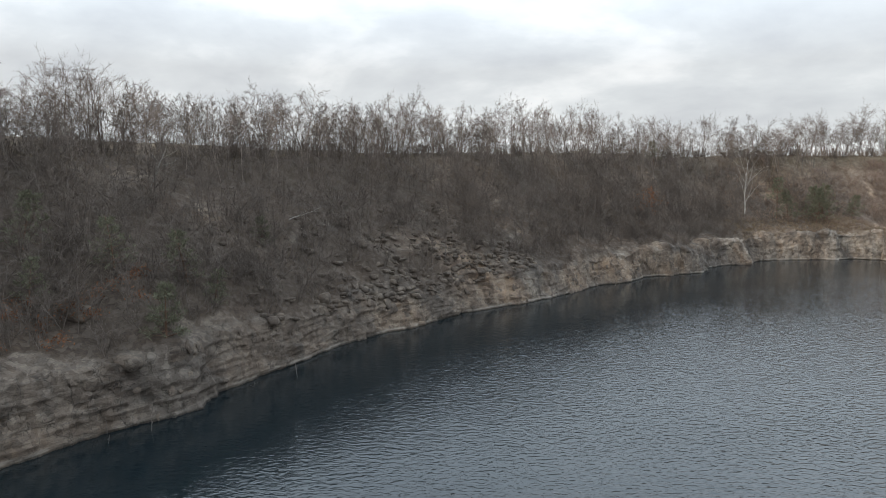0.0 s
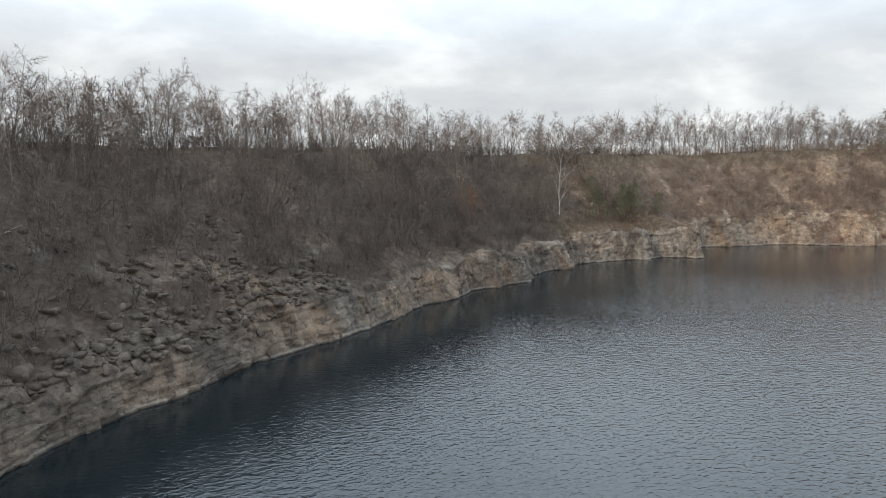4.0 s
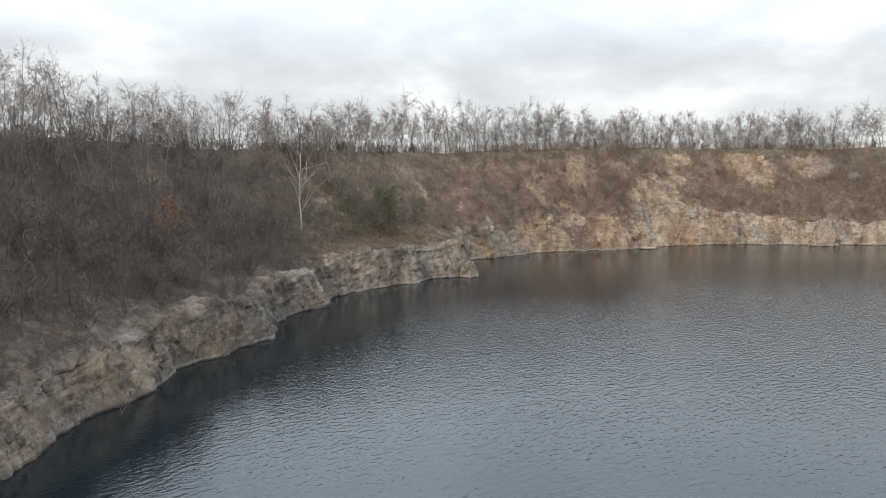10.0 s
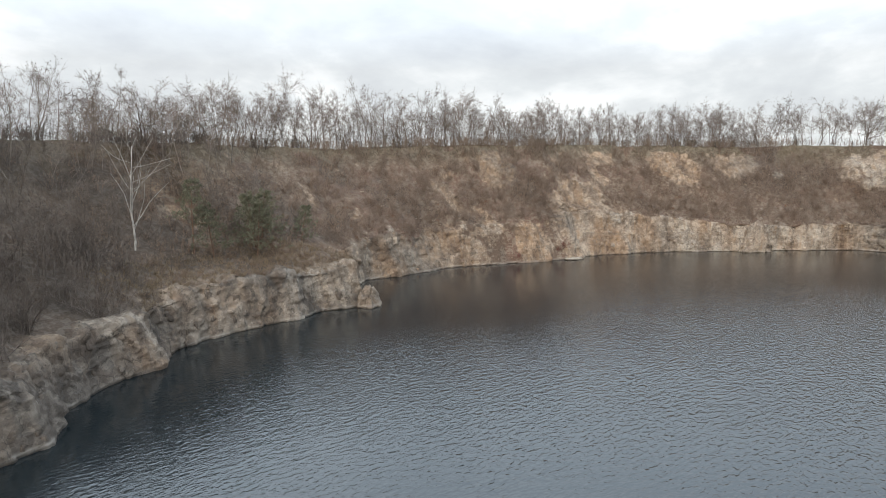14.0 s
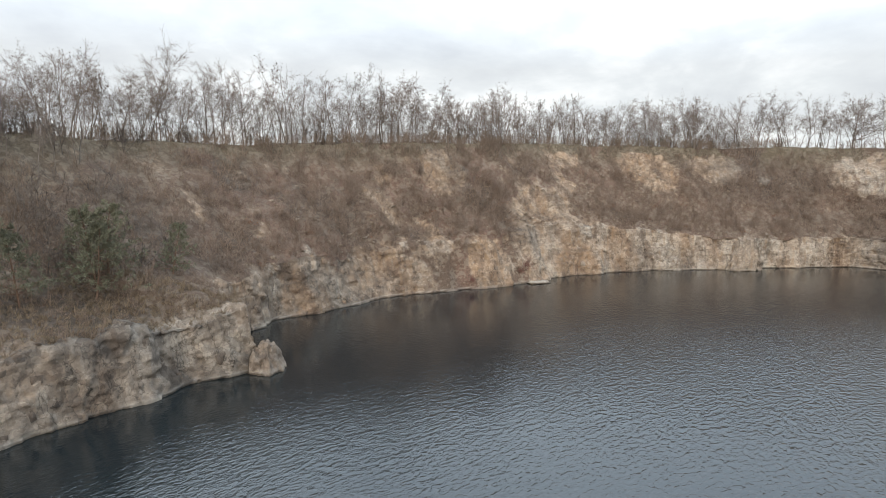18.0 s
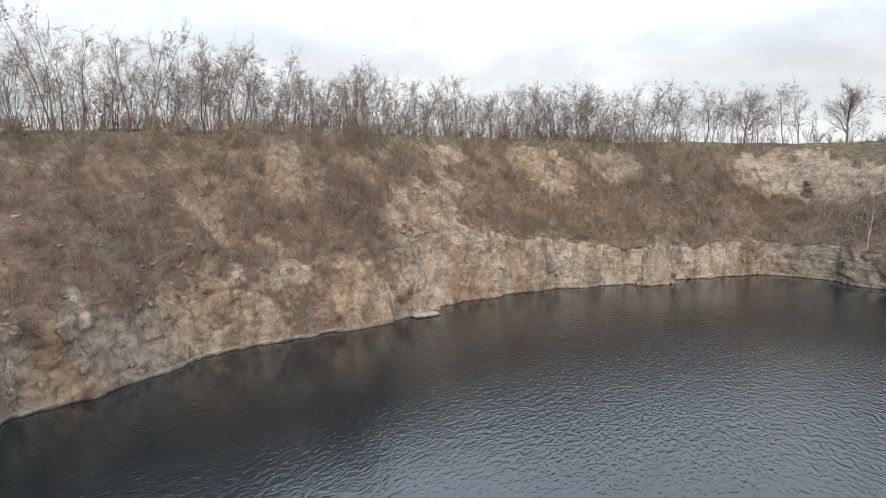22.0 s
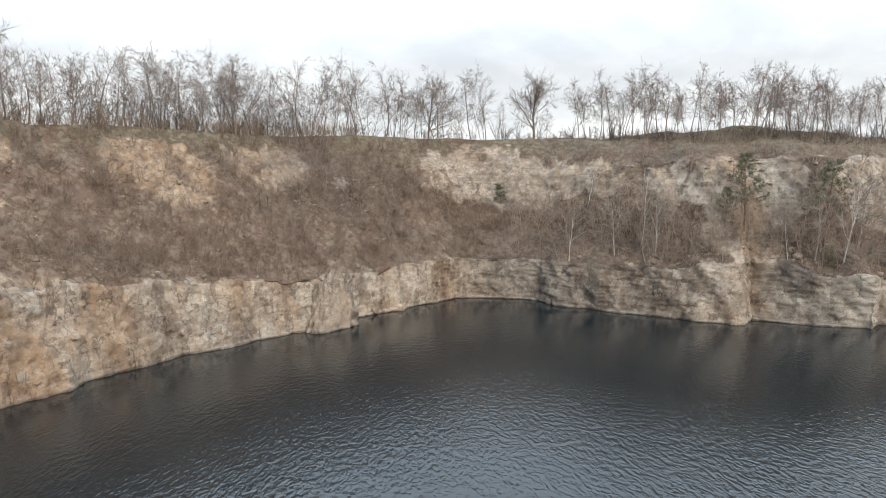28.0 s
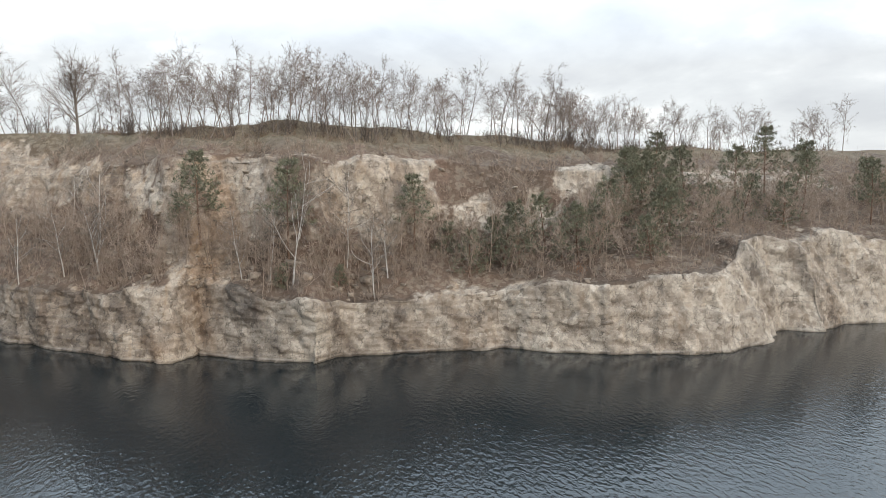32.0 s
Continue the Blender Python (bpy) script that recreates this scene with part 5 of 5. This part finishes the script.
stony(scattered("scree", STONES, sown(700, column(-18, 63), column(14, 96), 2.0, 4.0, 51, on_scree), ROCK, "loose grey broken rock lying on the slope", "scree", 52, 0.15, 0.7, 1.0, 0.6), 0.1, 0.0)
stony(scattered("scree", STONES, sown(500, column(104, 143), column(190, 92), 2.0, 4.3, 53), ROCK, "loose pale stones on the ochre face", "scree", 54, 0.10, 0.42, 1.0, 0.6), 0.7, 0.5)
stony(scattered("scree", STONES, sown(420, column(188, 75), column(170, -9), 2.0, 4.3, 55), ROCK, "loose pale stones on the eastern ledge", "scree", 56, 0.10, 0.45, 1.0, 0.6), 0.35, 0.55)
BOULDER = [stone_mesh(k, 0.1, 0.05) for k in range(4)]
for n, (x, y, up, size) in enumerate(((-25.3, 50.1, 2.9, 1.5), (-25, 50.3, 2.02, 1.3), (-11, 73.5, 2.3, 0.9), (-6, 78, 3.1, 1.0), (-2.8, 82, 3.3, 0.9), (3, 87.6, 2.8, 0.8), (9, 91.5, 3.0, 0.9), (-13, 71, 2.2, 1.0), (0, 85, 3.6, 0.8), (77.8, 132.2, 2.05, 0.9), (60, 129, 2.1, 0.7))):
    ob = new("boulder", BOULDER[n % 4])
    ob.matrix_basis = pose(*stand(x, y, up), rng.uniform(-20, 20), rng.uniform(-20, 20), rng.uniform(0, 360)) @ Matrix.Diagonal((size, size, size, 1))
    tagged(ob, "angular grey boulder on the wooded slope", "boulder", "boulders on the western slope")
BOULDER_E = [stone_mesh(k, 0.4, 0.6) for k in range(4, 7)]
for n, (x, y, up, size) in enumerate(((172.4, 38.7, 2.5, 0.9), (173, 40.5, 2.7, 0.7), (171.5, 44.5, 2.5, 0.8), (174, 50, 2.6, 0.7), (171, 46.5, 2.9, 0.9), (165, 9, 2.3, 0.6))):
    ob = new("boulder", BOULDER_E[n % 3])
    ob.matrix_basis = pose(*stand(x, y, up), rng.uniform(-20, 20), rng.uniform(-20, 20), rng.uniform(0, 360)) @ Matrix.Diagonal((size, size, size, 1))
    tagged(ob, "pale angular boulder on the rock ledge", "boulder", "boulders on the eastern ledge")

# the rock tooth at the tip of the point, and the slab at the foot of the ochre face
def crag(name, x, y, z, size, turn, seed, warm, pale, label, taper=0.75):
    r = np.random.default_rng(seed)
    bm = bmesh.new()
    bmesh.ops.create_icosphere(bm, subdivisions=5, radius=1.0)
    v = np.array([q.co[:] for q in bm.verts])
    v *= 1 / np.abs(v).max(1, keepdims=True) ** 0.6
    v[:, :2] *= (1 - taper * np.clip(v[:, 2:3], -0.2, 1))
    a, _, _ = blocks(v * 1.7 + seed, seed)
    b, _, _ = blocks(v * 4.1 + seed, seed + 1)
    nv = v / np.linalg.norm(v, axis=1, keepdims=True)
    v = v + nv * (0.16 * a + 0.07 * b)[:, None]
    v = v * size
    bm.verts.index_update()
    f = np.array([[w.index for w in q.verts] for q in bm.faces])
    bm.free()
    me = mesh_of(name, v, f, ROCK)
    zz = v[:, 2] + z
    for key, value in (("rock", np.ones(len(v))), ("warm", np.full(len(v), warm)), ("pale", np.full(len(v), pale)),
                       ("wet", np.clip((0.2 - zz) / 0.1, 0, 1)), ("scale", np.exp(-((zz - 0.3) / 0.12) ** 2))):
        attribute(me, key, value)
    ob = new(name, me)
    ob.matrix_basis = pose(x, y, z, 0, 0, turn)
    return tagged(ob, label, "rock")


crag("rock_tooth", 89.0, 130.5, 0.4, np.array([1.7, 1.3, 2.5]), 20, 3, 0.4, 0.42, "pale rock tooth standing in the water off the point", 0.72)
crag("flat_rock_slab", 144.8, 128.95, 0.05, np.array([1.9, 0.9, 0.28]), -32, 5, 0.6, 0.8, "flat pale rock slab at the waterline", 0.1)
crag("rock_wedge", 178.6, 103.6, 1.2, np.array([3.0, 1.3, 4.4]), -44, 8, 0.7, 0.5, "leaning rock wedge at the foot of the pale face", 0.5)

# ---- dead stems standing in the water by the western bank ----
for n, (x, y, h, lean) in enumerate(((-26.9, 48.6, 1.3, 3), (-26.2, 46.9, 0.9, 28), (-24.1, 48.9, 1.2, -18), (-15.9, 60.6, 1.5, 5), (-19.2, 58.2, 0.5, 0), (25.6, 104.6, 1.3, 20), (25.9, 104.9, 1.0, -15))):
    r = np.random.default_rng(600 + n)
    runs = [shoot(r, (0, 0, -1.2), (0, 0, 1), h + 1.2, 0.030, 0.014, 4, 0.05)]
    runs += [shoot(r, on_run(runs[0], u)[0], side_way(r, (0, 0, 0.7), 0.6), 0.4, 0.015, 0.008, 2, 0.1) for u in (0.7, 0.85)]
    ob = new("dead_stem", mesh_of("dead_stem", *tubes(runs, 6), BIRCHTWIG))
    ob.matrix_basis = pose(x, y, 0, lean, lean * 0.5, 0)
    tagged(ob, "bleached dead stem standing in the water", "branch", "dead stems in the water")

# ---- single rocks that stand proud of the low faces ----
def clad(owner, count, c0, c1, warm, pale, seed, smin, smax, up0=1.05, up1=2.1):
    r = np.random.default_rng(seed)
    meshes = [stone_mesh(k, warm, pale) for k in range(12)]
    for _ in range(count):
        c, u = int(r.integers(c0, c1)), r.uniform(up0, up1)
        j = int(np.argmin(np.abs(zone - u)))
        if bare[c, j] < 0.5:
            continue
        nrm = Vector(normal[c, j])
        turn = nrm.to_track_quat("Z", "Y").to_matrix().to_4x4() @ pose(0, 0, 0, r.normal(0, 9), r.normal(0, 9), r.choice([0, 90]) + r.normal(0, 14))
        s = smin + (smax - smin) * r.random() ** 2
        at = sheet[c, j] - normal[c, j] * 0.20 * s
        part("rock", meshes[int(r.integers(0, 12))], owner, at=Matrix.Translation(at) @ turn @ Matrix.Diagonal((s, s, s * 0.45, 1)))


clad(wall_west, 260, column(-31, 43.5), column(88, 131), 0.12, 0.0, 701, 0.3, 0.9)
clad(wall_north, 320, column(97, 142), column(194, 86), 0.7, 0.35, 702, 0.22, 0.65)
clad(wall_east, 150, column(190, 76), column(172, -20), 0.3, 0.45, 703, 0.25, 0.75)
